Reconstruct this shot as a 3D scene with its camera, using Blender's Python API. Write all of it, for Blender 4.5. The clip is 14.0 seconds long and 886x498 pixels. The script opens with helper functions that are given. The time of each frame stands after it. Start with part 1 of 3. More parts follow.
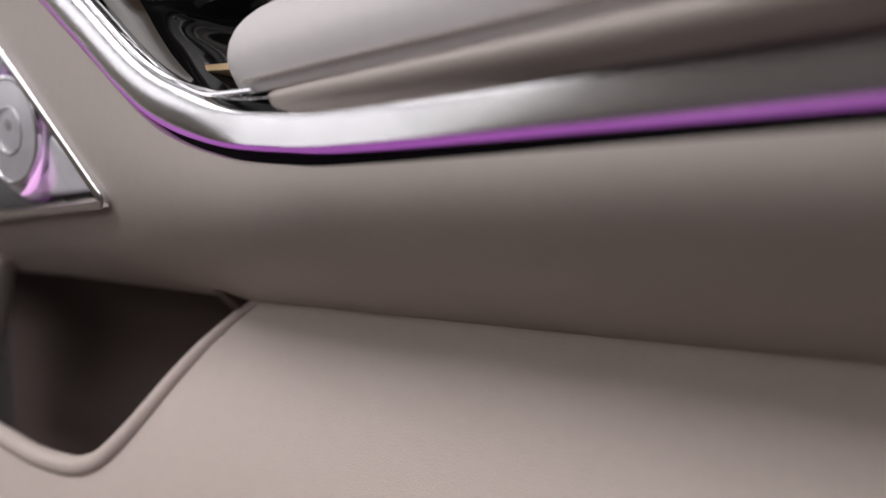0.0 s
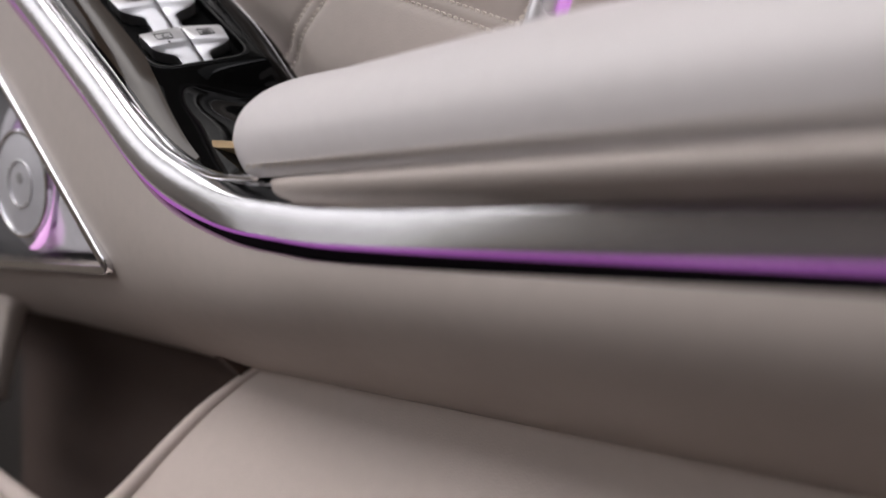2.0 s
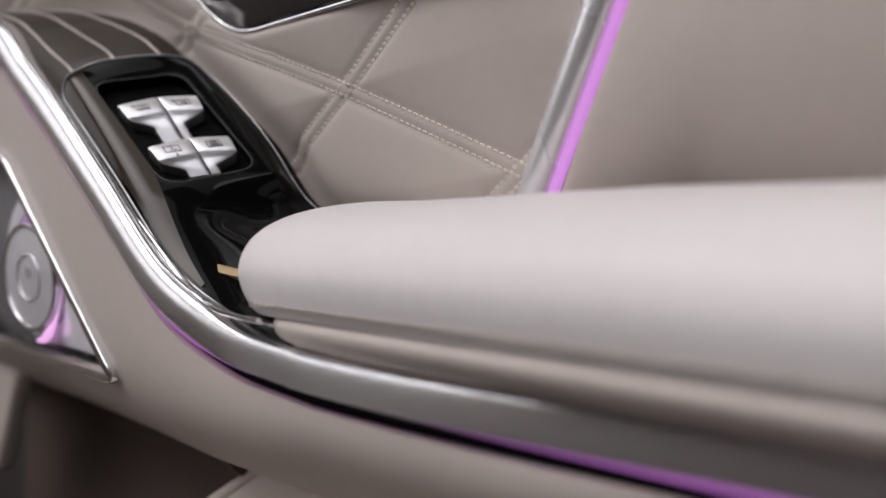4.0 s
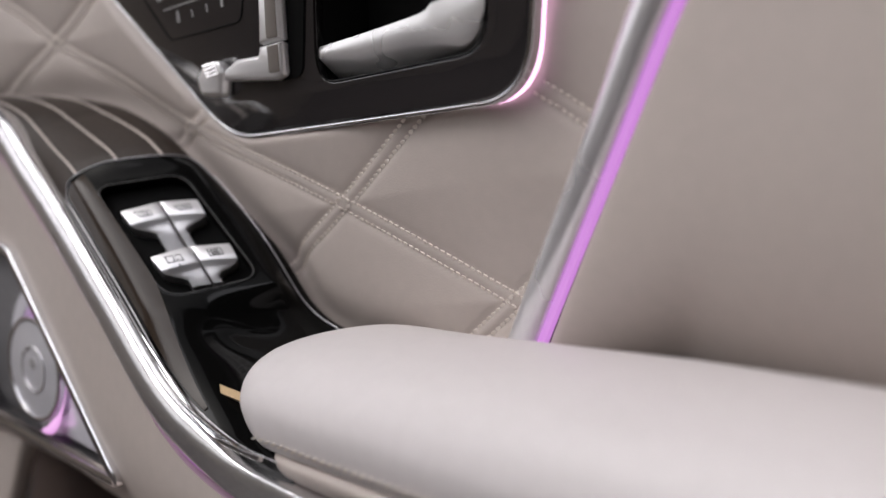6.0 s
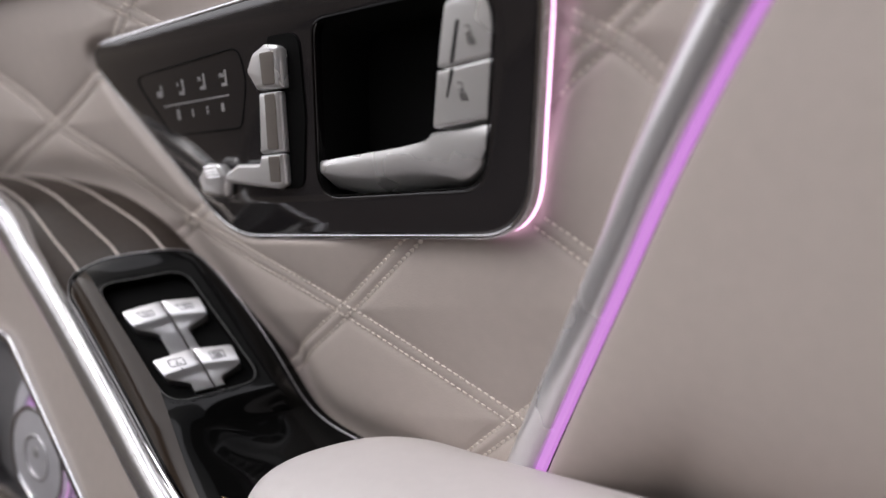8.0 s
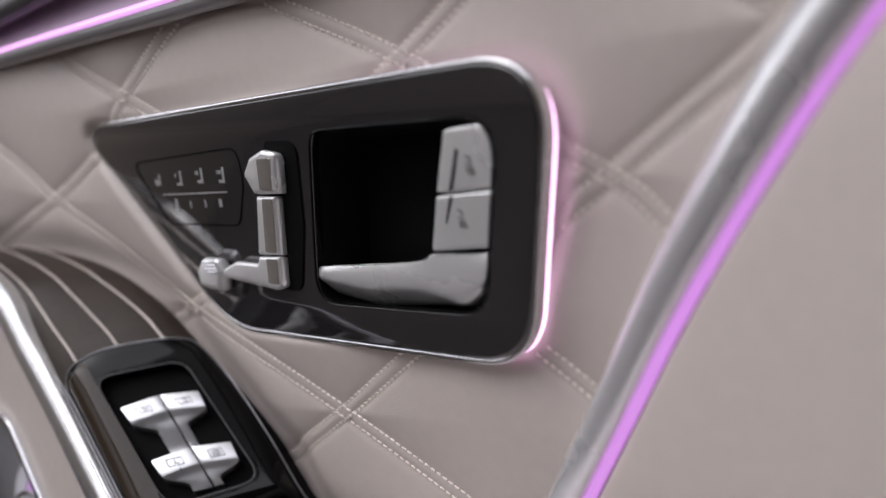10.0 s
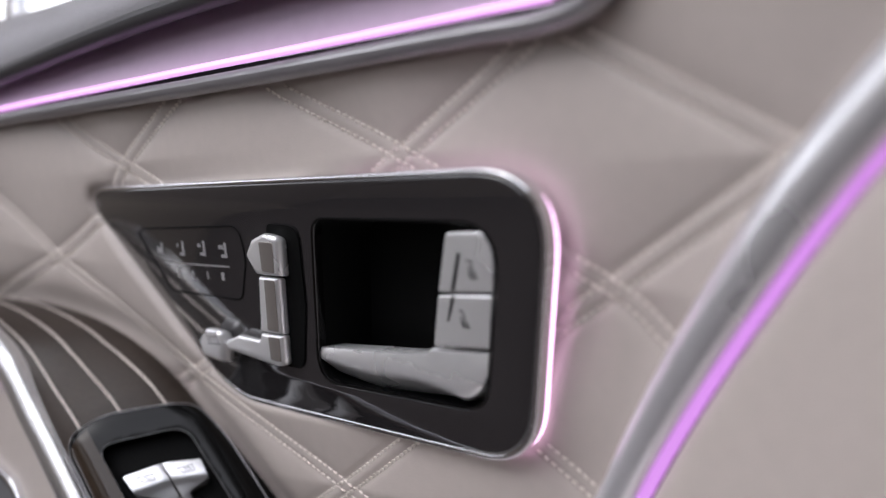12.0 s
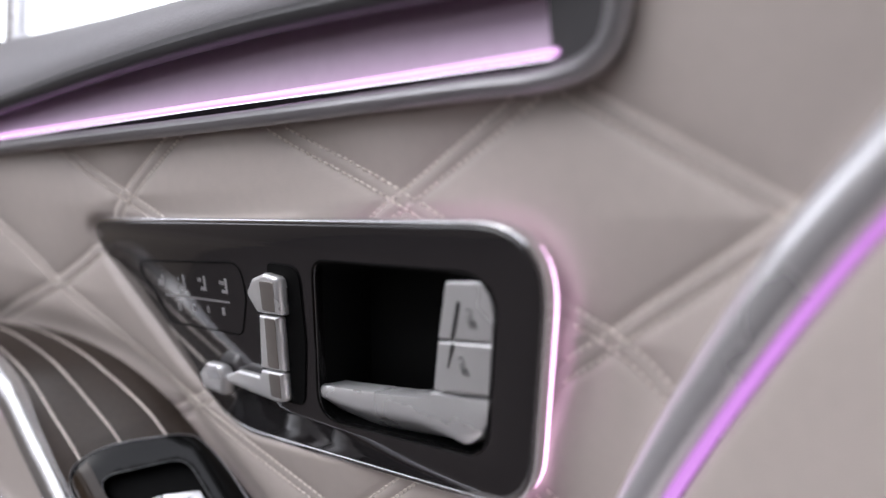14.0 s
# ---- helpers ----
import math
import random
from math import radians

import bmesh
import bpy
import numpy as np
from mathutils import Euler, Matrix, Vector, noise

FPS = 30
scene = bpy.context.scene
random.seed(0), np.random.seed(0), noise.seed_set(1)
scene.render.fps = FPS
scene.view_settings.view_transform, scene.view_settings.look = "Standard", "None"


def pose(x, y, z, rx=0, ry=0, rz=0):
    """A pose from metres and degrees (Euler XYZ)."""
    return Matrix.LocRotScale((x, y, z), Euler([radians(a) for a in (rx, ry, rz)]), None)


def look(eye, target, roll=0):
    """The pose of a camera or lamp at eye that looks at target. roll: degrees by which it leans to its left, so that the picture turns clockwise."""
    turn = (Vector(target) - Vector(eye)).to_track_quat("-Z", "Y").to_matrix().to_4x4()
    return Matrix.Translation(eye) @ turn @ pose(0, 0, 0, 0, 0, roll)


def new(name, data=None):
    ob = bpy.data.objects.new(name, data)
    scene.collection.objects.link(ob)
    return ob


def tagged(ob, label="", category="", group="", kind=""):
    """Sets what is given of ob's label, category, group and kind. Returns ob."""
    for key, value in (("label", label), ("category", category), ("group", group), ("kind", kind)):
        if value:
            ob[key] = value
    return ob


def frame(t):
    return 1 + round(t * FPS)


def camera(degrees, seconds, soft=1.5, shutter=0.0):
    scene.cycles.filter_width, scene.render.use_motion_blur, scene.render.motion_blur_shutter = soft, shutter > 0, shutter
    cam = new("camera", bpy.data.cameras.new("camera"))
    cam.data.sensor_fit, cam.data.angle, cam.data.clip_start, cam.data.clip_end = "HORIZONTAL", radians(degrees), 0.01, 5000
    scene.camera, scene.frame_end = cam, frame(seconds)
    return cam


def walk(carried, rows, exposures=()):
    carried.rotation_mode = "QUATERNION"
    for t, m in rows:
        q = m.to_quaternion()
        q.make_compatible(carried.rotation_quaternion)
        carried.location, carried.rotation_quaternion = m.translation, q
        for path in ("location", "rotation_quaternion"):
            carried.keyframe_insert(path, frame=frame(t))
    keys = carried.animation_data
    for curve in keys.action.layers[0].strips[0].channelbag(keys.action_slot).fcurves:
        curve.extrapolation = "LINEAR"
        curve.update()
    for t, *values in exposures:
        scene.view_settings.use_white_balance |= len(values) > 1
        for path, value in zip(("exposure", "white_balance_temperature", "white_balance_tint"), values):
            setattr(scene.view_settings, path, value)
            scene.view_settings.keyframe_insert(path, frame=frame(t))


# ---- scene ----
cam = camera(56.0, 14.0, soft=1.5)
cam.data.dof.use_dof, cam.data.dof.focus_distance, cam.data.dof.aperture_fstop = True, 0.345, 3.5
PATH = [
    (0, (0.00842, 0.01374, 0.40109), (-0.65829, 0.75888, 0.38467), -1.409),
    (0.5, (0.00849, 0.01366, 0.40308), (-0.65837, 0.75858, 0.38309), -1.388),
    (1, (0.00929, 0.01540, 0.40869), (-0.66104, 0.75733, 0.39422), -0.902),
    (1.5, (0.01034, 0.01828, 0.41880), (-0.66593, 0.75490, 0.41200), -0.041),
    (2, (0.00952, 0.02627, 0.43288), (-0.68051, 0.75003, 0.42718), 0.964),
    (2.5, (0.01277, 0.02565, 0.44651), (-0.68067, 0.74615, 0.44115), 1.625),
    (3, (0.01186, 0.02383, 0.45959), (-0.67965, 0.74618, 0.45494), 1.860),
    (3.5, (0.01168, 0.02431, 0.47231), (-0.68184, 0.74473, 0.46751), 1.991),
    (6, (0.01511, 0.01899, 0.54403), (-0.67892, 0.73836, 0.51543), 2.243),
    (6.5, (0.01381, 0.01302, 0.55862), (-0.67118, 0.74074, 0.52386), 2.241),
    (7, (0.01434, 0.01361, 0.57211), (-0.67306, 0.73893, 0.53483), 2.145),
    (7.5, (0.01378, 0.01352, 0.58292), (-0.67378, 0.73883, 0.54843), 2.339),
    (8, (0.01299, 0.01532, 0.59754), (-0.67694, 0.73793, 0.55478), 2.242),
    (10.5, (0.00656, 0.02568, 0.65689), (-0.69474, 0.73624, 0.59965), 2.322),
    (11, (0.00628, 0.02578, 0.66654), (-0.69561, 0.73565, 0.60801), 2.503),
    (11.5, (0.00564, 0.02438, 0.67549), (-0.69399, 0.73631, 0.61497), 2.480),
    (12, (0.00512, 0.02469, 0.68443), (-0.69473, 0.73590, 0.61824), 2.430),
    (12.5, (0.00515, 0.02468, 0.69054), (-0.69543, 0.73520, 0.62459), 2.595),
    (13, (0.00469, 0.02463, 0.69607), (-0.69550, 0.73533, 0.62789), 2.619),
    (13.5, (0.00440, 0.02442, 0.69989), (-0.69528, 0.73549, 0.63043), 2.623),
    (14, (0.00444, 0.02372, 0.70185), (-0.69434, 0.73572, 0.63282), 2.611),
]
walk(cam, [(t, look(eye, target, roll)) for t, eye, target, roll in PATH], [(0.0, 0.0, 6620, 10), (8.0, 0.0, 6580, 10), (11.0, 0.2, 6300, 10), (14.0, 0.28, 6250, 10)])

# ---- world and light ----
world = bpy.data.worlds.new("world")
scene.world = world
world.use_nodes = True
wn, wl = world.node_tree.nodes, world.node_tree.links
sky = wn.new("ShaderNodeTexSky")
sky.sky_type, sky.sun_disc, sky.sun_elevation, sky.sun_rotation, sky.dust_density = "NISHITA", False, radians(50), radians(200), 4.0
pale = wn.new("ShaderNodeHueSaturation")
pale.inputs["Saturation"].default_value = 0.25
wl.new(sky.outputs[0], pale.inputs["Color"])
wl.new(pale.outputs[0], wn["Background"].inputs["Color"])
wn["Background"].inputs["Strength"].default_value = 0.12
scene.view_settings.exposure = 0.0


def window_light(name, where, aim, sx, sy, watts, colour):
    lamp = bpy.data.lights.new(name, "AREA")
    lamp.shape, lamp.size, lamp.size_y, lamp.energy, lamp.color = "RECTANGLE", sx, sy, watts, colour
    ob = new(name, lamp)
    ob.matrix_world = look(where, aim)
    return ob


window_light("roof_window_light", (-0.25, -0.53, 1.23), (-0.25, -0.40, 0.0), 1.3, 0.72, 8.0, (0.93, 0.92, 1.0))
window_light("side_window_light", (-0.30, -1.40, 1.08), (-0.25, 0.2, 0.65), 1.2, 0.30, 0.7, (0.93, 0.92, 1.0))
window_light("windscreen_light", (-1.52, -0.55, 0.94), (-0.2, 0.1, 0.58), 1.3, 0.55, 3.8, (0.93, 0.93, 1.0))


# ---- materials ----
def material(name, colour, rough=0.5, metal=0.0, grain=0.0, grain_size=900.0, vary=0.06, vary_size=14.0, coat=0.0, emit=None, strength=0.0, brushed=None, spec=0.5):
    m = bpy.data.materials.new(name)
    m.use_nodes = True
    n, l = m.node_tree.nodes, m.node_tree.links
    b = n["Principled BSDF"]
    b.inputs["Roughness"].default_value, b.inputs["Metallic"].default_value = rough, metal
    b.inputs["Coat Weight"].default_value = coat
    b.inputs["Coat Roughness"].default_value = 0.03
    b.inputs["Specular IOR Level"].default_value = spec
    co = n.new("ShaderNodeTexCoord")
    big, fine = n.new("ShaderNodeTexNoise"), n.new("ShaderNodeTexNoise")
    big.inputs["Scale"].default_value, fine.inputs["Scale"].default_value = vary_size, vary_size * 13
    big.inputs["Detail"].default_value = 4.0
    for t in (big, fine):
        l.new(co.outputs["Object"], t.inputs["Vector"])
    add = n.new("ShaderNodeMath")
    add.operation = "ADD"
    l.new(big.outputs["Fac"], add.inputs[0])
    l.new(fine.outputs["Fac"], add.inputs[1])
    ramp = n.new("ShaderNodeMapRange")
    ramp.inputs["From Min"].default_value, ramp.inputs["From Max"].default_value = 0.6, 1.4
    ramp.inputs["To Min"].default_value, ramp.inputs["To Max"].default_value = 1 - vary, 1 + vary
    l.new(add.outputs[0], ramp.inputs["Value"])
    mul = n.new("ShaderNodeVectorMath")
    mul.operation = "SCALE"
    mul.inputs[0].default_value = colour
    l.new(ramp.outputs[0], mul.inputs["Scale"])
    l.new(mul.outputs[0], b.inputs["Base Color"])
    rr = n.new("ShaderNodeMapRange")
    rr.inputs["From Min"].default_value, rr.inputs["From Max"].default_value = 0.3, 0.7
    rr.inputs["To Min"].default_value, rr.inputs["To Max"].default_value = rough * 0.88, min(1.0, rough * 1.12)
    l.new(big.outputs["Fac"], rr.inputs["Value"])
    l.new(rr.outputs[0], b.inputs["Roughness"])
    if grain:
        pores = n.new("ShaderNodeTexVoronoi")
        pores.inputs["Scale"].default_value = grain_size
        l.new(co.outputs["Object"], pores.inputs["Vector"])
        bump = n.new("ShaderNodeBump")
        bump.inputs["Strength"].default_value, bump.inputs["Distance"].default_value = grain, 0.0003
        l.new(pores.outputs["Distance"], bump.inputs["Height"])
        l.new(bump.outputs[0], b.inputs["Normal"])
    if brushed:
        mp = n.new("ShaderNodeMapping")
        mp.inputs["Scale"].default_value = brushed
        hair = n.new("ShaderNodeTexNoise")
        hair.inputs["Scale"].default_value, hair.inputs["Detail"].default_value = 60.0, 3.0
        l.new(co.outputs["Object"], mp.inputs["Vector"])
        l.new(mp.outputs[0], hair.inputs["Vector"])
        bump = n.new("ShaderNodeBump")
        bump.inputs["Strength"].default_value, bump.inputs["Distance"].default_value = 0.25, 0.0002
        l.new(hair.outputs["Fac"], bump.inputs["Height"])
        l.new(bump.outputs[0], b.inputs["Normal"])
    if emit:
        b.inputs["Emission Color"].default_value = (*emit, 1)
        b.inputs["Emission Strength"].default_value = strength
    return m


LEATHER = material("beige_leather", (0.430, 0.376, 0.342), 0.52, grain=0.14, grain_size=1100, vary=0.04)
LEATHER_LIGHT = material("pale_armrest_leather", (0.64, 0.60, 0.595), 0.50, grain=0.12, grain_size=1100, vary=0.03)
THREAD = material("beige_thread", (0.74, 0.68, 0.62), 0.6, vary=0.1, vary_size=300)
POCKET = material("pocket_leather", (0.60, 0.505, 0.455), 0.52, grain=0.25, grain_size=1100, vary=0.03)
SILL = material("grey_sill_leather", (0.26, 0.25, 0.26), 0.55, grain=0.4, vary=0.05)
DARKTRIM = material("dark_grey_plastic", (0.05, 0.048, 0.05), 0.4, grain=0.2, vary=0.08)
CAVITY = material("dark_brown_felt", (0.10, 0.07, 0.06), 0.9, grain=0.5, vary=0.12)
BELTTRIM = material("mid_grey_satin_trim", (0.36, 0.35, 0.36), 0.30, 0.6, vary=0.04)
# Mauve base carries part of the light guide's pink wash.
TROUGH = material("pink_lit_satin_plastic", (0.46, 0.35, 0.45), 0.42, vary=0.05)
BLACK = material("piano_black", (0.003, 0.003, 0.003), 0.06, vary=0.1, spec=0.14)
SMOKE = material("smoked_black_gloss", (0.021, 0.019, 0.020), 0.07, coat=0.9, vary=0.08)
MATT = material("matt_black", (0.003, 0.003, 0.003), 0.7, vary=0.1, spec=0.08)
CHROME = material("chrome", (0.80, 0.80, 0.82), 0.10, 1.0, vary=0.02)
STRIPMETAL = material("brushed_silver_trim", (0.68, 0.67, 0.68), 0.25, 0.90, vary=0.03, brushed=(0.3, 40, 40))
PADDLE = material("satin_silver_switch", (0.56, 0.55, 0.56), 0.30, 0.85, vary=0.03, brushed=(4, 60, 60))
SILVER = material("brushed_silver_button", (0.85, 0.84, 0.84), 0.27, 0.66, vary=0.03, brushed=(4, 60, 60))
GREYTRIM = material("grey_satin_trim", (0.76, 0.75, 0.77), 0.28, 0.72, vary=0.04)
GOLD = material("gold_trim", (0.46, 0.33, 0.19), 0.38, 0.8, vary=0.04)
WOOD = material("dark_open_pore_wood", (0.034, 0.025, 0.020), 0.46, vary=0.25, vary_size=40, brushed=(4, 40, 40), spec=0.20)
INLAY = material("pale_metal_inlay", (0.62, 0.56, 0.52), 0.35, 0.7, vary=0.04)
ICON = material("grey_print", (0.30, 0.29, 0.29), 0.5, vary=0.05)
ICON_DARK = material("dark_print", (0.02, 0.02, 0.02), 0.5, vary=0.05)
CRYSTAL = material("clear_grey_lens", (0.74, 0.73, 0.78), 0.12, 0.25, vary=0.05)
PURPLE = material("purple_light_guide", (0.12, 0.06, 0.14), 0.4, emit=(0.40, 0.11, 0.48), strength=0.75)
PINK = material("pink_light_guide", (0.5, 0.35, 0.45), 0.4, emit=(1.0, 0.60, 0.94), strength=2.4)
BELTGLOW = material("white_pink_light_guide", (0.5, 0.35, 0.45), 0.4, emit=(0.80, 0.38, 0.86), strength=1.1)
FACE = material("turned_silver_face", (0.60, 0.59, 0.62), 0.34, 0.35, vary=0.10, vary_size=90)
CLOTH = material("grey_speaker_cloth", (0.15, 0.145, 0.15), 0.7, grain=0.5, vary=0.1)
# Silver caps where they mirror the dark cabin, put into the base colour.
CAP_SHADE = material("shaded_cap_metal", (0.30, 0.27, 0.25), 0.30, 0.6, vary=0.05)
# Brown base stands for beige lining mirrored in black gloss.
BROWN_REFLECTION = material("brown_reflection_gloss", (0.030, 0.021, 0.015), 0.12, vary=0.05, spec=0.20)
ARCGLOW = material("pink_tweeter_glow", (0.4, 0.3, 0.4), 0.4, emit=(0.85, 0.40, 0.85), strength=0.85)
LILAC = material("lilac_light_guide", (0.15, 0.10, 0.15), 0.4, emit=(0.60, 0.24, 0.70), strength=0.95)
SKYWHITE = material("white_daylight", (0.8, 0.8, 0.8), 0.9, emit=(0.95, 0.96, 1.0), strength=2.2)
# Near-black lining for unseen walls and ceiling; keeps gloss reflections dark.
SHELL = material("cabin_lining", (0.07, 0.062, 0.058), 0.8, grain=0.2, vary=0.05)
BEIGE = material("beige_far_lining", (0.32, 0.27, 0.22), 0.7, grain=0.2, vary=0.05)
CARPET = material("dark_carpet", (0.08, 0.065, 0.06), 0.95, grain=0.6, vary=0.15)


# ---- mesh helpers ----
def part(name, bm, mat, parent=None, label="", smooth=True):
    """Links a bmesh as one mesh object under a thing or a part."""
    bmesh.ops.remove_doubles(bm, verts=bm.verts, dist=1e-6)
    bmesh.ops.recalc_face_normals(bm, faces=bm.faces)
    me = bpy.data.meshes.new(name)
    bm.to_mesh(me)
    bm.free()
    me.materials.append(mat)
    if smooth:
        me.polygons.foreach_set("use_smooth", [True] * len(me.polygons))
        me.set_sharp_from_angle(angle=radians(38))
    ob = new(name, me)
    ob.parent = parent
    if label:
        ob["label"] = label
    return ob


def thing(name, label, category, group="", kind=""):
    return tagged(new(name), label, category, group, kind)


def smooth_line(points, n=12):
    """A Catmull-Rom line through the points, with n steps a span."""
    p = [Vector(q) for q in points]
    p = [2 * p[0] - p[1]] + p + [2 * p[-1] - p[-2]]
    out = []
    for i in range(1, len(p) - 2):
        a, b, c, d = p[i - 1:i + 3]
        for k in range(n):
            t = k / n
            out.append(0.5 * ((2 * b) + (c - a) * t + (2 * a - 5 * b + 4 * c - d) * t * t + (3 * b - a - 3 * c + d) * t ** 3))
    return out + [p[-2]]


def rounded(corners, steps=6):
    """A closed outline: corners (u, v, radius), each one rounded."""
    out = []
    k = len(corners)
    for i in range(k):
        p, a, b = (Vector(corners[j % k][:2]) for j in (i, i - 1, i + 1))
        r = corners[i][2]
        da, db = (a - p).normalized(), (b - p).normalized()
        half = da.angle(db) / 2
        reach = min(r / math.tan(half), 0.48 * (a - p).length, 0.48 * (b - p).length)
        s, e = p + da * reach, p + db * reach
        for j in range(steps + 1):
            t = j / steps
            out.append((1 - t) ** 2 * s + 2 * t * (1 - t) * p + t * t * e)
    return out


def sweep(line, section, facing=(0, -1, 0), closed=False, scale=None):
    """Sweeps a closed section of (side, out), or a section for each place, along a line; out is along facing."""
    bm = bmesh.new()
    face = Vector(facing).normalized()
    rings = []
    n = len(line)
    for i, p in enumerate(line):
        a = line[(i - 1) % n] if closed or i else line[i]
        b = line[(i + 1) % n] if closed or i < n - 1 else line[i]
        t = (b - a).normalized()
        side = t.cross(face).normalized()
        out = side.cross(t).normalized()
        k = scale(i / (n - 1)) if scale else 1.0
        shape = section(p) if callable(section) else section
        rings.append([bm.verts.new(p + side * u * k + out * v * k) for u, v in shape])
    m = len(rings[0])
    for i in range(n if closed else n - 1):
        r, q = rings[i], rings[(i + 1) % n]
        for j in range(m):
            bm.faces.new((r[j], r[(j + 1) % m], q[(j + 1) % m], q[j]))
    if not closed:
        bm.faces.new(rings[0])
        bm.faces.new(rings[-1])
    return bm


def oval(a, b, n=10, du=0.0, dv=0.0):
    return [(du + a * math.cos(2 * math.pi * i / n), dv + b * math.sin(2 * math.pi * i / n)) for i in range(n)]


def box_section(u0, u1, v0, v1, r=0.0008):
    return [(p.x, p.y) for p in rounded([(u0, v0, r), (u1, v0, r), (u1, v1, r), (u0, v1, r)], 3)]


def sheet(fn, nu, nv, back=None):
    """A surface fn(s, t) for s and t in 0..1; back: a vector to its closed rear side."""
    bm = bmesh.new()
    front = [[bm.verts.new(fn(i / nu, j / nv)) for j in range(nv + 1)] for i in range(nu + 1)]
    layers = [front]
    if back is not None:
        layers.append([[bm.verts.new(v.co + Vector(back)) for v in row] for row in front])
    for g in layers:
        for i in range(nu):
            for j in range(nv):
                bm.faces.new((g[i][j], g[i + 1][j], g[i + 1][j + 1], g[i][j + 1]))
    if back is not None:
        a, b = layers
        for i in range(nu):
            for j in (0, nv):
                bm.faces.new((a[i][j], a[i + 1][j], b[i + 1][j], b[i][j]))
        for j in range(nv):
            for i in (0, nu):
                bm.faces.new((a[i][j], a[i][j + 1], b[i][j + 1], b[i][j]))
    return bm


def flat(outlines, low, high, place, bevel=0.0):
    """A plate between the heights low and high, of an outline and its holes; place(u, v, n) lays it into the world."""
    cu = bpy.data.curves.new("plate", "CURVE")
    cu.dimensions, cu.fill_mode = "2D", "BOTH"
    cu.extrude, cu.bevel_depth, cu.bevel_resolution = max((high - low) / 2 - bevel, 1e-5), bevel, 2
    cu.offset = -bevel
    for o in outlines:
        sp = cu.splines.new("POLY")
        sp.points.add(len(o) - 1)
        for q, p in zip(sp.points, o):
            q.co = (p[0] * 100, p[1] * 100, 0, 1)
        sp.use_cyclic_u = True
    cu.extrude, cu.bevel_depth, cu.offset = cu.extrude * 100, bevel * 100, -bevel * 100
    tmp = new("plate", cu)
    me = bpy.data.meshes.new_from_object(tmp.evaluated_get(bpy.context.evaluated_depsgraph_get()))
    bpy.data.objects.remove(tmp)
    bm = bmesh.new()
    bm.from_mesh(me)
    bpy.data.meshes.remove(me)
    mid = (low + high) / 2
    for v in bm.verts:
        v.co = place(v.co.x / 100, v.co.y / 100, mid + v.co.z / 100)
    return bm


def wall_ring(outline, low, high, place):
    """The side wall of a recess along an outline."""
    bm = bmesh.new()
    n = len(outline)
    a, b = ([bm.verts.new(place(p[0], p[1], h)) for p in outline] for h in (high, low))
    for i in range(n):
        j = (i + 1) % n
        bm.faces.new((a[i], a[j], b[j], b[i]))
    bm.faces.new(b)
    return bm


def stitch_row(bm, line, surface_out, pitch=0.0032, length=0.0024, width=0.00105, slant=0.0):
    """Adds single stitches along a line; surface_out(p) is the way out of the surface."""
    walked, last = 0.0, line[0]
    for p in line[1:]:
        step = (p - last).length
        while walked + step >= pitch:
            k = (pitch - walked) / step
            q = last.lerp(p, k)
            t = (p - last).normalized()
            o = surface_out(q)
            s = t.cross(o).normalized()
            t, s = t * math.cos(slant) + s * math.sin(slant), s * math.cos(slant) - t * math.sin(slant)
            ring = []
            for f, w in ((-0.5, 0.35), (-0.25, 1.0), (0.25, 1.0), (0.5, 0.35)):
                ring.append([bm.verts.new(q + t * f * length + s * width * w * math.cos(a) + o * (width * w * math.sin(a) + 0.00005)) for a in (0, 2.09, 4.19)])
            for r0, r1 in zip(ring, ring[1:]):
                for j in range(3):
                    bm.faces.new((r0[j], r0[(j + 1) % 3], r1[(j + 1) % 3], r1[j]))
            bm.faces.new(ring[0])
            bm.faces.new(ring[-1])
            last, step, walked = q, step * (1 - k), 0.0
        walked += step
        last = p


# ---- the surfaces of the door ----
def door_y(x, z):
    return 0.4333 + 0.1304 * x - 0.2536 * z


def plate_y(x, z):
    return 0.4428 + 0.0711 * x - 0.3041 * z


def on_door(x, z, n=0.0):
    return Vector((x, door_y(x, z) - n, z))


def on_plate(x, z, n=0.0):
    return Vector((x, plate_y(x, z) - n, z))


SEAMS = [
    [(-0.700, 0.735), (-0.533, 0.668), (-0.483, 0.640), (-0.434, 0.618), (-0.381, 0.591), (-0.278, 0.552), (-0.190, 0.514), (-0.150, 0.495)],
    [(-0.330, 0.516), (-0.278, 0.552), (-0.236, 0.584), (-0.140, 0.657), (-0.095, 0.690), (-0.060, 0.717)],
    [(-0.240, 0.477), (-0.214, 0.498), (-0.190, 0.517), (-0.160, 0.540)],
    [(-0.620, 0.592), (-0.566, 0.611), (-0.483, 0.640), (-0.425, 0.667), (-0.395, 0.692), (-0.355, 0.716), (-0.320, 0.735)],
    [(-0.420, 0.568), (-0.381, 0.588), (-0.356, 0.600), (-0.240, 0.684), (-0.2175, 0.698), (-0.163, 0.7315), (-0.135, 0.750)],
    [(-0.300, 0.736), (-0.273, 0.7215), (-0.2175, 0.698), (-0.141, 0.658), (-0.122, 0.643), (-0.100, 0.625)],
    [(-0.165, 0.744), (-0.142, 0.732), (-0.114, 0.717), (-0.088, 0.703), (-0.060, 0.688)],
    [(-0.260, 0.650), (-0.178, 0.599), (-0.156, 0.585), (-0.120, 0.560)],
    [(-0.470, 0.730), (-0.430, 0.7075), (-0.389, 0.690), (-0.330, 0.665)],
]
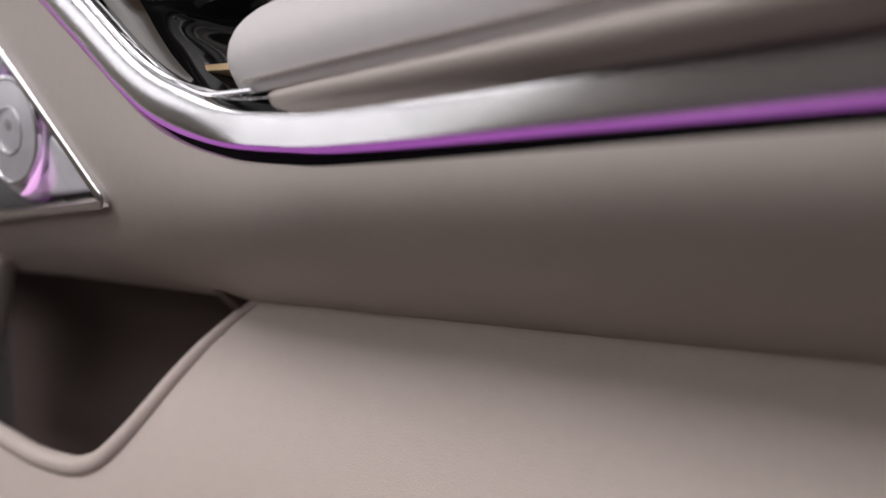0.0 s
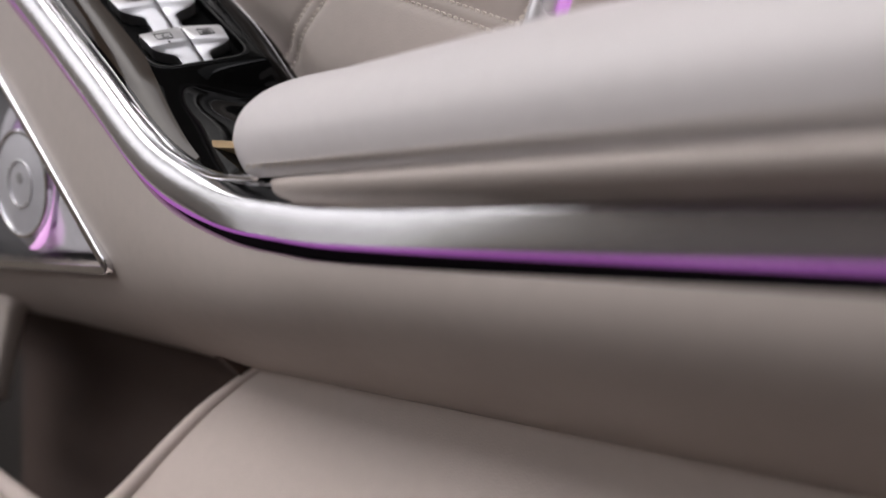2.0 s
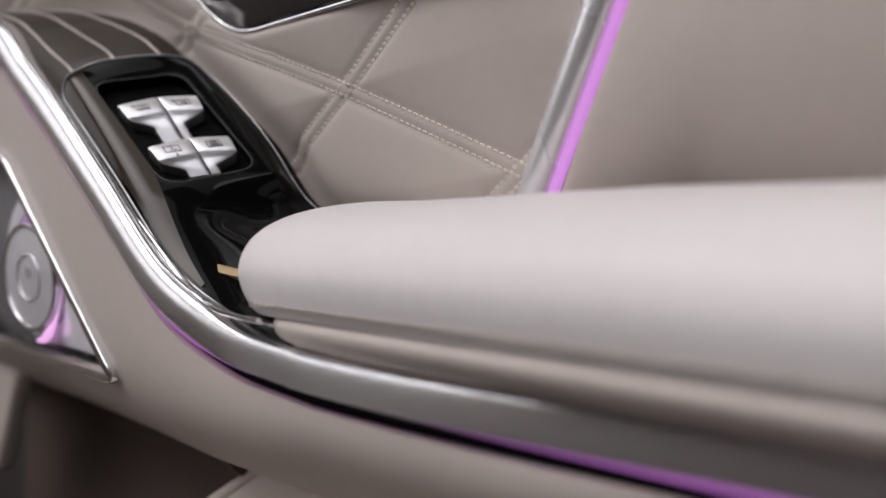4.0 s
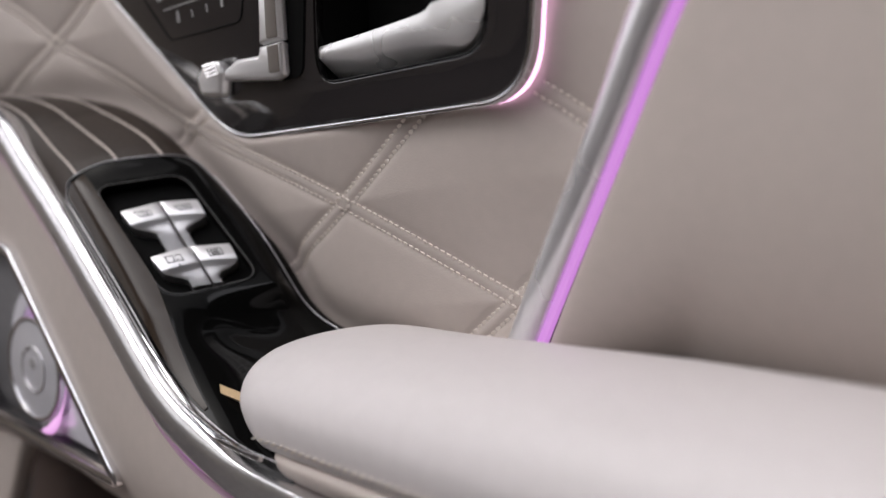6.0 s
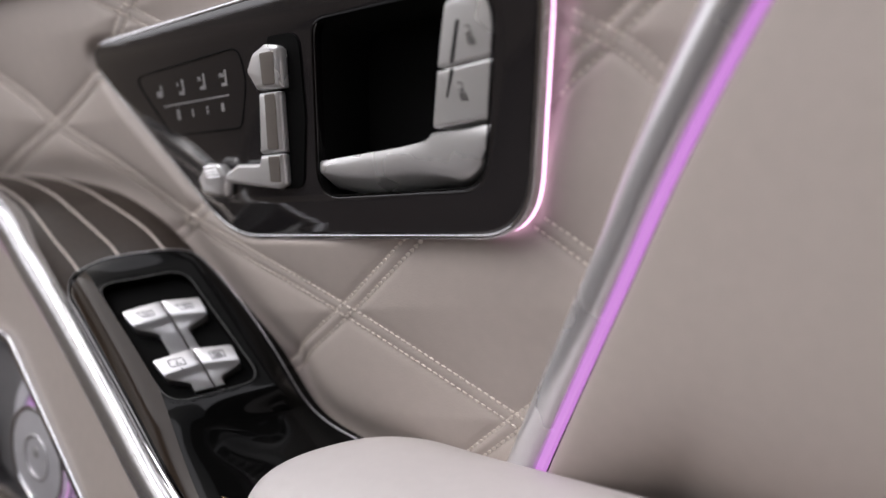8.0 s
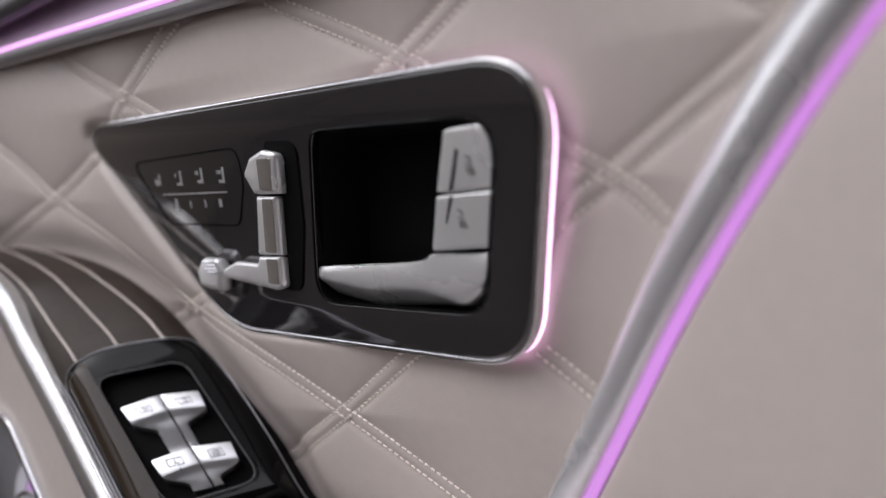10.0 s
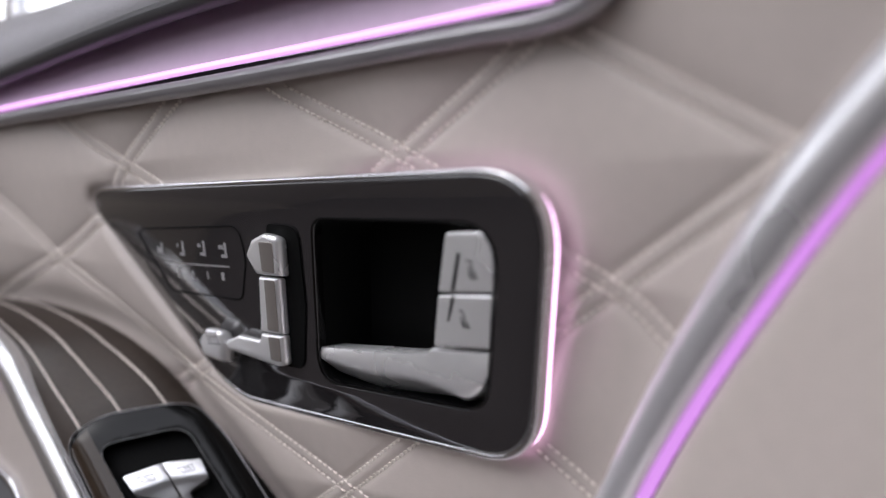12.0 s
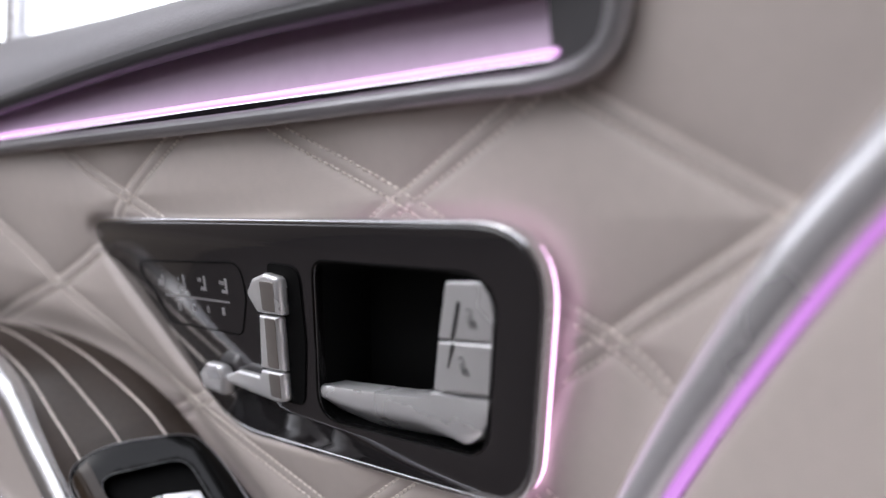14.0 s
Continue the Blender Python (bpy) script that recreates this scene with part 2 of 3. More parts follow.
SEAM_LINES = [[Vector((p.x, p.y)) for p in smooth_line([(x, z, 0) for x, z in s], 8)] for s in SEAMS]


SEAM_A = np.array([(a.x, a.y) for line in SEAM_LINES for a in line[:-1]])
SEAM_B = np.array([(b.x, b.y) for line in SEAM_LINES for b in line[1:]])


def line_distance(p, a, b):
    """The distance of points from the nearest of the pieces a to b."""
    best = np.full(len(p), 1.0)
    for q, r in zip(a, b):
        d = r - q
        k = np.clip(((p - q) @ d) / (d @ d), 0, 1)
        best = np.minimum(best, np.linalg.norm(p - q - k[:, None] * d, axis=1))
    return best


def quilt_heights(p):
    d = line_distance(p, SEAM_A, SEAM_B)
    tape = 0.0009 * np.exp(-((d - 0.0030) / 0.0014) ** 2)
    return 0.0034 * (1 - np.exp(-(np.maximum(0, d - 0.0045) / 0.016))) - tape


def quilt(x, z, n=0.0):
    p = np.array([(x, z)])
    return on_door(x, z, float(plate_bed(p, quilt_heights(p))[0]) + n)


# chrome diagonal, and the light beside it: x at a height
DIAGONAL = [(-0.2120, 0.440), (-0.1820, 0.500), (-0.1410, 0.576), (-0.1205, 0.614), (-0.0985, 0.650), (-0.0712, 0.690), (-0.0435, 0.724), (0.0220, 0.800)]
diagonal_line = smooth_line([(x, z, 0) for x, z in DIAGONAL], 8)


def diagonal_x(z):
    return float(np.interp(z, [p.y for p in diagonal_line], [p.x for p in diagonal_line]))


BELT = [(-0.75, 0.690), (-0.60, 0.706), (-0.489, 0.7150), (-0.333, 0.7240), (-0.261, 0.7285), (-0.182, 0.7340), (-0.150, 0.7360), (-0.133, 0.7410), (-0.1255, 0.7520), (-0.1225, 0.7750), (-0.1215, 0.80)]
belt_flat = smooth_line([(x, z, 0) for x, z in BELT], 10)


def belt_z(x):
    return float(np.interp(x, [p.x for p in belt_flat], [p.y for p in belt_flat]))


def inside(p, outline):
    """Whether the point (u, v) lies in a closed outline."""
    hit = False
    for a, b in zip(outline, outline[1:] + outline[:1]):
        if (a[1] > p[1]) != (b[1] > p[1]) and p[0] < a[0] + (p[1] - a[1]) * (b[0] - a[0]) / (b[1] - a[1]):
            hit = not hit
    return hit


def cut(bm, test):
    """Opens a mesh where test(centre) holds."""
    bmesh.ops.delete(bm, geom=[f for f in bm.faces if test(f.calc_center_median())], context="FACES")
    return bm


OUT = [(-0.4430, 0.6778, 0.011), (-0.1475, 0.6928, 0.022), (-0.1715, 0.5912, 0.028), (-0.3475, 0.5830, 0.045)]
HOLE = [(-0.2598, 0.6725, 0.009), (-0.1685, 0.6757, 0.013), (-0.1862, 0.6075, 0.016), (-0.2775, 0.6025, 0.010)]
outer, hole = rounded(OUT, 10), rounded(HOLE, 8)
opening = rounded([(-0.265, 0.677, 0.009), (-0.164, 0.680, 0.014), (-0.182, 0.603, 0.014), (-0.282, 0.598, 0.012)])


def plate_bed(p, h):
    """Leather heights, pressed down behind the control plate and rolled in at its edge."""
    a = np.array([(q.x, q.y) for q in outer])
    gap = line_distance(p, a, np.roll(a, -1, axis=0))
    within = np.array([inside(q, outer) if -0.45 < q[0] < -0.14 and 0.57 < q[1] < 0.70 else False for q in p.tolist()])
    h = h - 0.0065 * np.exp(-(line_distance(p, TUCK_LINE[:-1], TUCK_LINE[1:]) / 0.012) ** 2)
    bed = np.array([door_y(x, z) - plate_y(x, z) for x, z in p]) - 0.0045
    k = np.clip(1 - gap / 0.007, 0, 1) ** 2
    k = np.where(within, 1.0, k * k * (3 - 2 * k) ** 0.5)
    swell = np.exp(-((p[:, 1] - 0.655) / 0.022) ** 2) * np.clip((p[:, 0] + 0.22) / 0.04, 0, 1)
    lip = np.where(within, 0.0, 0.0022 * swell * np.exp(-((gap - 0.006) / 0.0045) ** 2))
    return h + (np.minimum(h, bed) - h) * np.clip(k, 0, 1) + lip


# the console's line on the door
FAR = [(-0.63, 0.212, 0.596), (-0.57, 0.212, 0.604), (-0.50, 0.215, 0.609), (-0.443, 0.222, 0.604), (-0.403, 0.231, 0.590), (-0.375, 0.240, 0.570), (-0.330, 0.256, 0.532), (-0.307, 0.267, 0.501), (-0.281, 0.273, 0.490), (-0.245, 0.277, 0.486)]
TUCK_LINE = np.array([(p.x, p.z) for p in smooth_line(FAR, 4)])

# ---- quilted door skin ----
skin = thing("door_panel", "beige leather car door panel with diamond quilting and double stitching", "door panel")


NU, NV = 400, 230
grid = []
for i in range(NU + 1):
    for j in range(NV + 1):
        z = 0.44 + 0.33 * j / NV
        grid.append((-0.72 + (diagonal_x(z) - 0.002 + 0.72) * i / NU, z))
heights = plate_bed(np.array(grid), quilt_heights(np.array(grid)))


def skin_point(s, t):
    k = round(s * NU) * (NV + 1) + round(t * NV)
    return on_door(*grid[k], heights[k])


leather = sheet(skin_point, NU, NV, (0, 0.012, 0))
cut(leather, lambda c: inside((c.x, c.z), opening) or (c.x < -0.126 and c.z > belt_z(c.x) + 0.001))
part("leather_skin", leather, LEATHER, skin)
for line in SEAM_LINES:
    bm = bmesh.new()
    for side in (-0.0027, 0.0027):
        row = []
        dense = [a.lerp(b, k / 6) for a, b in zip(line, line[1:]) for k in range(6)]
        for a, b in zip(dense, dense[1:]):
            t = (b - a).normalized()
            p = a + Vector((-t.y, t.x)) * side
            if p.x < diagonal_x(p.y) - 0.0125:
                if not inside(p, outer) and (p.x > -0.126 or p.y < belt_z(p.x) - 0.002):
                    row.append(quilt(p.x, p.y, 0.0001))
                elif len(row) > 2:
                    stitch_row(bm, row, lambda q: Vector((0, -1, -0.2)).normalized())
                    row = []
                else:
                    row = []
        if len(row) > 2:
            stitch_row(bm, row, lambda q: Vector((0, -1, -0.2)).normalized())
    part("stitching", bm, THREAD, skin, "pale double row of stitches")

# ---- diagonal chrome moulding with its light guide ----
diag_z = [0.45 + 0.35 * i / 50 for i in range(51)]
moulding = thing("diagonal_moulding", "satin chrome moulding running diagonally up the door", "trim")
part("bar", sweep([on_door(diagonal_x(z) - 0.0068 - 0.0024 * max(0.0, min(1.0, (z - 0.59) / 0.10)), z, 0.004) for z in diag_z], oval(0.0062, 0.0050, 14), scale=lambda k: 1.0 + 0.36 * max(0.0, min(1.0, (k - 0.40) / 0.28))), GREYTRIM, moulding)


def bar_line(z, i):
    """A line along the crown of the bar, towards the light."""
    wide = max(0.0, min(1.0, (z - 0.59) / 0.10))
    k = 1.0 + 0.36 * max(0.0, min(1.0, (i / 50 - 0.40) / 0.28))
    off = 0.45
    return on_door(diagonal_x(z) - 0.0068 - 0.0024 * wide + 0.0062 * k * off, z, 0.004 + 0.0050 * k * math.sqrt(1 - off * off))


part("groove_line", sweep([bar_line(z, i) for i, z in enumerate(diag_z)], oval(0.0006, 0.0003, 6)), DARKTRIM, moulding, "thin dark groove along the bar")
part("edge_bead", sweep([on_door(diagonal_x(z) - 0.0024, z, 0.005) for z in diag_z], oval(0.0016, 0.002, 8)), CHROME, moulding)
light = thing("diagonal_light_strip", "glowing purple light strip beside the diagonal moulding", "light strip")
part("light_guide", sweep([on_door(diagonal_x(z) + 0.0008, z, 0.003) for z in diag_z], box_section(-0.0026, 0.0026, -0.002, 0.002)), LILAC, light)

part("dark_edge", sweep([on_door(diagonal_x(z) + 0.0037, z, 0.0005) for z in diag_z], box_section(-0.0003, 0.0003, -0.003, 0.002, 0.0001)), MATT, light)

# ---- rear bolster beyond the diagonal ----


def bolster_point(s, t):
    z = 0.44 + 0.36 * t
    d = 0.36 * s ** 1.6
    x = diagonal_x(z) + 0.0040 + d
    rise = 0.0062 * (1 - math.exp(-d / 0.0020)) + 0.16 * d - 0.82 * 0.013 * math.log(1 + math.exp((0.534 - z) / 0.013)) * min(1, d / 0.05)
    return Vector((x, door_y(diagonal_x(z), z) - 0.001 - rise, z))


part("rear_bolster", sheet(bolster_point, 60, 50, (0, 0.02, 0)), LEATHER, skin, "smooth beige leather bolster")

# ---- armrest ----
armrest = thing("armrest", "padded pale beige leather armrest with a stitched side seam", "armrest")
ARM_X0, ARM_X1 = -0.2705, 0.36
PAD = [(0.2010, 0.4562), (0.1990, 0.4595), (0.1966, 0.4660), (0.1960, 0.4740), (0.1995, 0.4840), (0.2070, 0.4925), (0.2190, 0.4990), (0.2360, 0.5035), (0.2560, 0.5055), (0.2740, 0.5020), (0.2850, 0.4930), (0.2880, 0.4760), (0.2870, 0.4560)]
LOWER = [(0.2005, 0.4556), (0.1988, 0.4530), (0.2005, 0.4490), (0.2060, 0.4455), (0.2150, 0.4440), (0.2850, 0.4440), (0.2860, 0.4552)]


def arm_loft(section, x0, nose, lean):
    """A pad along x with a rounded nose at x0."""
    ring = [Vector(p) for p in smooth_line([(y, z, 0) for y, z in section], 4)]
    mid = Vector((0.245, 0.462, 0))
    bm = bmesh.new()
    rows = []
    stations = [(x0 + nose * (1 - math.cos(a)), math.sin(a)) for a in [radians(8 + 82 * k / 12) for k in range(13)]]
    stations += [(x0 + nose + (ARM_X1 - x0 - nose) * k / 24, 1.0) for k in range(1, 25)]
    for x, k in stations:
        row = []
        for p in ring:
            q = mid + (p - mid) * (0.55 + 0.45 * k)
            shift = lean * max(0.0, (q.y - 0.455)) + 0.35 * (q.x - 0.1975)
            row.append(bm.verts.new((x + shift * (1.0 if x < -0.15 else max(0.0, (0.2 - x) / 0.35)), q.x, q.y - 0.0035 * max(0.0, min(1.0, (-0.12 - x) / 0.10)) * max(0.0, (q.y - 0.470) / 0.035))))
        rows.append(row)
    m = len(ring)
    for r, q in zip(rows, rows[1:]):
        for j in range(m):
            bm.faces.new((r[j], r[(j + 1) % m], q[(j + 1) % m], q[j]))
    bm.faces.new(rows[0])
    bm.faces.new(rows[-1])
    return bm


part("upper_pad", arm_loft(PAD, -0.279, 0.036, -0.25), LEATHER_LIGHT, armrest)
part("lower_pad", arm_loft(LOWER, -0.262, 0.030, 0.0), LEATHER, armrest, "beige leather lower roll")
bm = bmesh.new()
stitch_row(bm, [Vector((-0.258 + 0.6 * k / 200, 0.1979, 0.4602)) for k in range(201)], lambda q: Vector((0, -1, -0.3)).normalized(), 0.0042, 0.0040, 0.0007, -0.4)
part("stitching", bm, THREAD, armrest, "pale row of slanted stitches")

# ---- switch console: ruled between the front edge and the door ----
EDGE = [(-0.66, 0.157, 0.585), (-0.60, 0.163, 0.600), (-0.53, 0.170, 0.605), (-0.468, 0.176, 0.591), (-0.433, 0.180, 0.566), (-0.403, 0.183, 0.544), (-0.355, 0.188, 0.505), (-0.309, 0.192, 0.469), (-0.270, 0.196, 0.453), (-0.235, 0.199, 0.449)]
EDGE_LINE, FAR_LINE = smooth_line(EDGE, 10), smooth_line(FAR, 10)
SPAN = len(EDGE) - 1


def along(line, s):
    k = min(max(s, 0.0), SPAN - 1e-6) * 10
    i = int(k)
    return line[i].lerp(line[i + 1], k - i)


def console(s, w, n=0.0):
    a, b = along(EDGE_LINE, s), along(FAR_LINE, s)
    fade = 1.0 - 0.75 * max(0.0, min(1.0, (s - 6.4) / 1.6))
    fade *= 0.30 + 0.70 * max(0.0, min(1.0, (s - 3.4) / 1.2))
    hump = 0.0105 * fade * (1 - math.exp(-w / 0.10)) * (1 - math.exp(-(1 - w) / 0.12))
    return a.lerp(b, w) + Vector((0.45, -0.30, 0.84)).normalized() * (hump + n)


desk = thing("switch_console", "sloping door console with striped dark wood and gloss black switch panel", "console")
# switch bay with four paddles, on the plane of the paddles
BAY_O, BAY_V, BAY_U = Vector((-0.370, 0.197, 0.543)), Vector((0.0190, 0.0320, 0.0080)).normalized(), Vector((0.0230, 0.0040, -0.0200)).normalized()
BAY_N = BAY_V.cross(BAY_U).normalized()
BAY_N = BAY_N if BAY_N.z > 0 else -BAY_N


def in_bay(u, v, n=0.0):
    """u across the console, v down its slope."""
    return BAY_O + BAY_V * u + BAY_U * v + BAY_N * n


bay_out = rounded([(-0.0055, -0.0232, 0.0100), (0.0402, -0.0232, 0.0100), (0.0415, 0.0538, 0.0110), (-0.0055, 0.0562, 0.0110)])
bay_mid = rounded([(-0.0050, -0.0227, 0.0095), (0.0397, -0.0227, 0.0095), (0.0410, 0.0533, 0.0105), (-0.0050, 0.0557, 0.0105)])
bay_in = rounded([(-0.0032, -0.0208, 0.0085), (0.0378, -0.0208, 0.0085), (0.0390, 0.0514, 0.0095), (-0.0032, 0.0538, 0.0095)])
START = smooth_line([(0.0, 5.02, 0), (0.03, 4.92, 0), (0.08, 4.855, 0), (0.17, 4.82, 0), (0.36, 4.82, 0), (0.62, 4.92, 0), (0.81, 4.985, 0), (0.92, 5.03, 0), (0.97, 5.10, 0), (1.0, 5.24, 0)], 6)


def plate_start(w):
    """Where the black panel begins along the console, with its two round corners."""
    return float(np.interp(w, [p.x for p in START], [p.y for p in START]))


veneer = part("wood_veneer", sheet(lambda s, t: console((plate_start(t) + 0.06) * s, 0.005 + 0.99 * t), 90, 30, (0, 0.004, -0.008)), WOOD, desk, "dark brown striped wood veneer")
for w in (0.17, 0.46, 0.76):
    line = [console((plate_start(w) + 0.01) * k / 60, w, 0.0002) for k in range(61)]
    part("inlay_strip", sweep(line, box_section(-0.0006, 0.0006, -0.0006, 0.0005, 0.0002), facing=(0.45, -0.30, 0.84)), INLAY, veneer, "thin pale metal inlay line")


def bay_place(c):
    """A point in the bay's own directions: across, down the slope, out."""
    d = c - BAY_O
    e = BAY_U.dot(BAY_V)
    v = (d.dot(BAY_U) - d.dot(BAY_V) * e) / (1 - e * e)
    return d.dot(BAY_V) - v * e, v, d.dot(BAY_N)


def panel(s, w, n=0.0):
    """The gloss panel: the console surface, flat round the bay and dished below it."""
    p = console(s, w, 0.0016)
    u, v, out = bay_place(p)
    away = math.hypot(max(0.0, -0.007 - u, u - 0.043), max(0.0, -0.025 - v, v - 0.056))
    k = max(0.0, 1 - away / 0.012)
    k = k * k * (3 - 2 * k) * min(1.0, w / 0.10) * min(1.0, (1 - w) / 0.06)
    dish = 0.0030 * math.exp(-((u - 0.020) / 0.017) ** 2 - ((v - 0.074) / 0.013) ** 2)
    return p + BAY_N * (n - (out + 0.0005) * k - dish)


def black_point(s, t):
    w = 0.035 + 0.955 * t
    s0 = plate_start((w - 0.035) / 0.955)
    return panel(s0 + (SPAN - s0) * s, w)


def over_bay(c):
    return inside(bay_place(c)[:2], bay_mid)


part("gloss_panel", cut(sheet(black_point, 160, 90, (0, 0.002, -0.006)), over_bay), BLACK, desk, "gloss black panel with round corners")
RIM_FAR = smooth_line([(5.24, 0.985, 0), (5.45, 0.975, 0), (5.72, 0.945, 0), (6.17, 0.915, 0), (7.0, 0.92, 0), (8.1, 0.95, 0), (9.0, 0.96, 0)], 10)
rim = [panel(SPAN - (SPAN - plate_start(0.0)) * k / 40, 0.035, 0.0003) for k in range(40)]
rim += [panel(plate_start(k / 60), 0.035 + 0.950 * k / 60, 0.0003) for k in range(61)]
rim += [panel(p.x, p.y, 0.0012) for p in RIM_FAR[1:]]
part("chrome_edge", sweep(rim, oval(0.0003, 0.0005, 8), facing=(0.45, -0.30, 0.84)), BELTTRIM, desk, "thin chrome edging")
# Thin sheet on the panel's front; a beige reflection is painted as its colour.
facet = [[panel(4.875 + 2.60 * k / 60 + 0.10 * (1 - j / 6) * math.exp(-k / 2), 0.052 + (0.150 - 0.130 * max(0.0, k / 60 - 0.50) / 0.50) * j / 6, 0.0004 + 0.0005 * (j / 6) * min(1.0, k / 6)) for j in range(7)] for k in range(61)]
part("front_facet", sheet(lambda u, v: facet[round(u * 60)][round(v * 6)], 60, 6, (0, 0.001, -0.002)), BROWN_REFLECTION, desk, "front facet of the black panel, coloured as a brown reflection")
part("gold_line", sweep([Vector((-0.322, 0.2035, 0.4745)).lerp(Vector((-0.258, 0.2090, 0.4685)), k / 12) for k in range(13)], box_section(-0.0018, 0.0018, -0.006, 0.001, 0.0004), facing=(0.3, -0.8, 0.5)), GOLD, desk, "gold trim line")

bay = thing("window_switch_panel", "recessed black bay with four silver window and blind switches", "switch panel")
part("frame", flat([bay_out, bay_in], -0.008, -0.0006, in_bay, 0.0008), BLACK, bay, "gloss black frame")
part("floor", flat([bay_out], -0.012, -0.0075, in_bay), MATT, bay)
part("inner_line", sweep([in_bay(p.x, p.y, -0.0006) for p in rounded([(-0.0036, -0.0213, 0.0088), (0.0382, -0.0213, 0.0088), (0.0395, 0.0519, 0.0098), (-0.0036, 0.0543, 0.0098)])], oval(0.00028, 0.0003, 6), facing=BAY_N, closed=True), DARKTRIM, bay, "thin polished line round the bay")


def plaque(ob, outlines):
    part("symbol", flat(outlines, 0.0008, 0.0013, in_bay), ICON_DARK, ob, "dark printed symbol", smooth=False)


def box_line(u0, v0, u1, v1, w=0.0004, slant=0.0):
    """A printed rectangle outline with a slanted left side."""
    return [[(u0, v0), (u1, v0), (u1, v1), (u0 + slant, v1)], [(u0 + w * 1.4, v0 + w), (u1 - w, v0 + w), (u1 - w, v1 - w), (u0 + slant + w, v1 - w)]]


def bar_mark(u0, v0, u1, v1):
    return [[(u0, v0), (u1, v0), (u1, v1), (u0, v1)]]


def paddle(u0, u1, v0, long, mirror, symbol):
    """A rocker with a wide curved bar that narrows into a stem."""

    def point(s, t):
        v = long * t
        k = max(0.0, min(1.0, (v - 0.0095) / 0.0060))
        inset = (0.0125 if mirror else 0.0098) * k * k * (3 - 2 * k)
        corner = 0.0005 * max(0.0, 1 - v / 0.0010) ** 2 + 0.0010 * min(v, 0.012) / 0.010 * (1 - k)
        a, b = (u0 + inset + corner, u1) if not mirror else (u0, u1 - inset - corner)
        bar = 0.0012 * (1 - min(1.0, abs(v - 0.0036) / 0.0080) ** 2.4)
        end = abs(s - (1.0 if not mirror else 0.0))
        n = bar - 0.42 * max(0.0, v - 0.0092) - 0.0003 * end ** 6 - 0.0003 * (1 - end) ** 14
        lift = -0.0022 * (1 - end) * (1 - k)
        return in_bay(a + (b - a) * s, v0 + v + lift, n)

    ob = part("switch_paddle", sheet(point, 16, 34, BAY_N * -0.006), PADDLE, bay, "silver switch paddle with a printed symbol")
    cu, cv = (u0 + u1) / 2, v0 + 0.0040
    if symbol == "window":
        plaque(ob, box_line(cu - 0.0040, cv - 0.0019, cu + 0.0036, cv + 0.0017, slant=0.0018))
        plaque(ob, bar_mark(cu - 0.0012, cv - 0.0009, cu + 0.0024, cv - 0.0005))
        plaque(ob, bar_mark(cu - 0.0006, cv + 0.0003, cu + 0.0024, cv + 0.0007))
    elif symbol == "screen":
        plaque(ob, box_line(cu - 0.0036, cv - 0.0025, cu + 0.0036, cv + 0.0018))
        plaque(ob, bar_mark(cu - 0.0003, cv - 0.0012, cu + 0.0005, cv - 0.0004))
        plaque(ob, bar_mark(cu - 0.0010, cv + 0.0003, cu + 0.0020, cv + 0.0007))
        plaque(ob, bar_mark(cu + 0.0002, cv + 0.0034, cu + 0.0010, cv + 0.0042))
    else:
        plaque(ob, box_line(cu - 0.0032, cv - 0.0024, cu + 0.0032, cv + 0.0022))
        for i in range(3):
            plaque(ob, bar_mark(cu - 0.0020, cv - 0.0014 + 0.0011 * i, cu + 0.0020, cv - 0.0008 + 0.0011 * i))
    return ob


paddle(0.0003, 0.0187, -0.0012, 0.0290, False, "window")
paddle(0.0195, 0.0362, -0.0012, 0.0290, True, "window")
paddle(0.0003, 0.0187, 0.0300, 0.0185, False, "screen")
paddle(0.0195, 0.0362, 0.0300, 0.0185, True, "blind")

# ---- brushed strip that sweeps down the console and along the armrest, with its light ----
STRIP = [(x, y - 0.002, z) for x, y, z in EDGE[:-1]] + [(-0.235, 0.1985, 0.4470), (-0.20, 0.202, 0.4445), (-0.10, 0.210, 0.4430), (0.05, 0.225, 0.4420), (0.36, 0.256, 0.4420)]
strip_line = smooth_line(STRIP, 12)
strip = thing("armrest_trim_strip", "curved brushed silver trim strip along console and armrest", "trim")


def strip_section(p):
    """Wider on the slope of the console than along the armrest."""
    k = max(0.0, min(1.0, (-0.248 - p.x) / 0.045))
    k = k * k * (3 - 2 * k)
    turn = max(0.0, min(1.0, (p.x + 0.18) / 0.12))
    turn = turn * turn * (3 - 2 * turn)
    u0, u1, crown = 0.0005 - 0.0047 * k, 0.0124, 0.0004 + 0.0046 * k
    arc = [(u0 + (u1 - u0) * (1 - math.cos(math.pi * j / 14)) / 2, 0.0018 - 0.0016 * k + (0.0018 * (1 - k) * (1 - turn) - 0.0040 * turn) * (j / 14) + crown * math.sin(math.pi * j / 14) ** 0.8) for j in range(15)]
    return [(u0, -0.006)] + arc + [(u1, -0.006)]


part("brushed_strip", sweep(strip_line, strip_section), STRIPMETAL, strip)
part("nose_bead", sweep(smooth_line([(-0.330, 0.1900, 0.4905), (-0.306, 0.1915, 0.4745), (-0.288, 0.1918, 0.4640), (-0.271, 0.1922, 0.4575), (-0.255, 0.1928, 0.4558), (-0.2425, 0.1936, 0.4552)], 8), oval(0.0011, 0.0013, 10), scale=lambda k: 0.3 + 0.7 * min(1.0, 4 * k)), CHROME, strip, "polished chrome bead ending at the armrest")
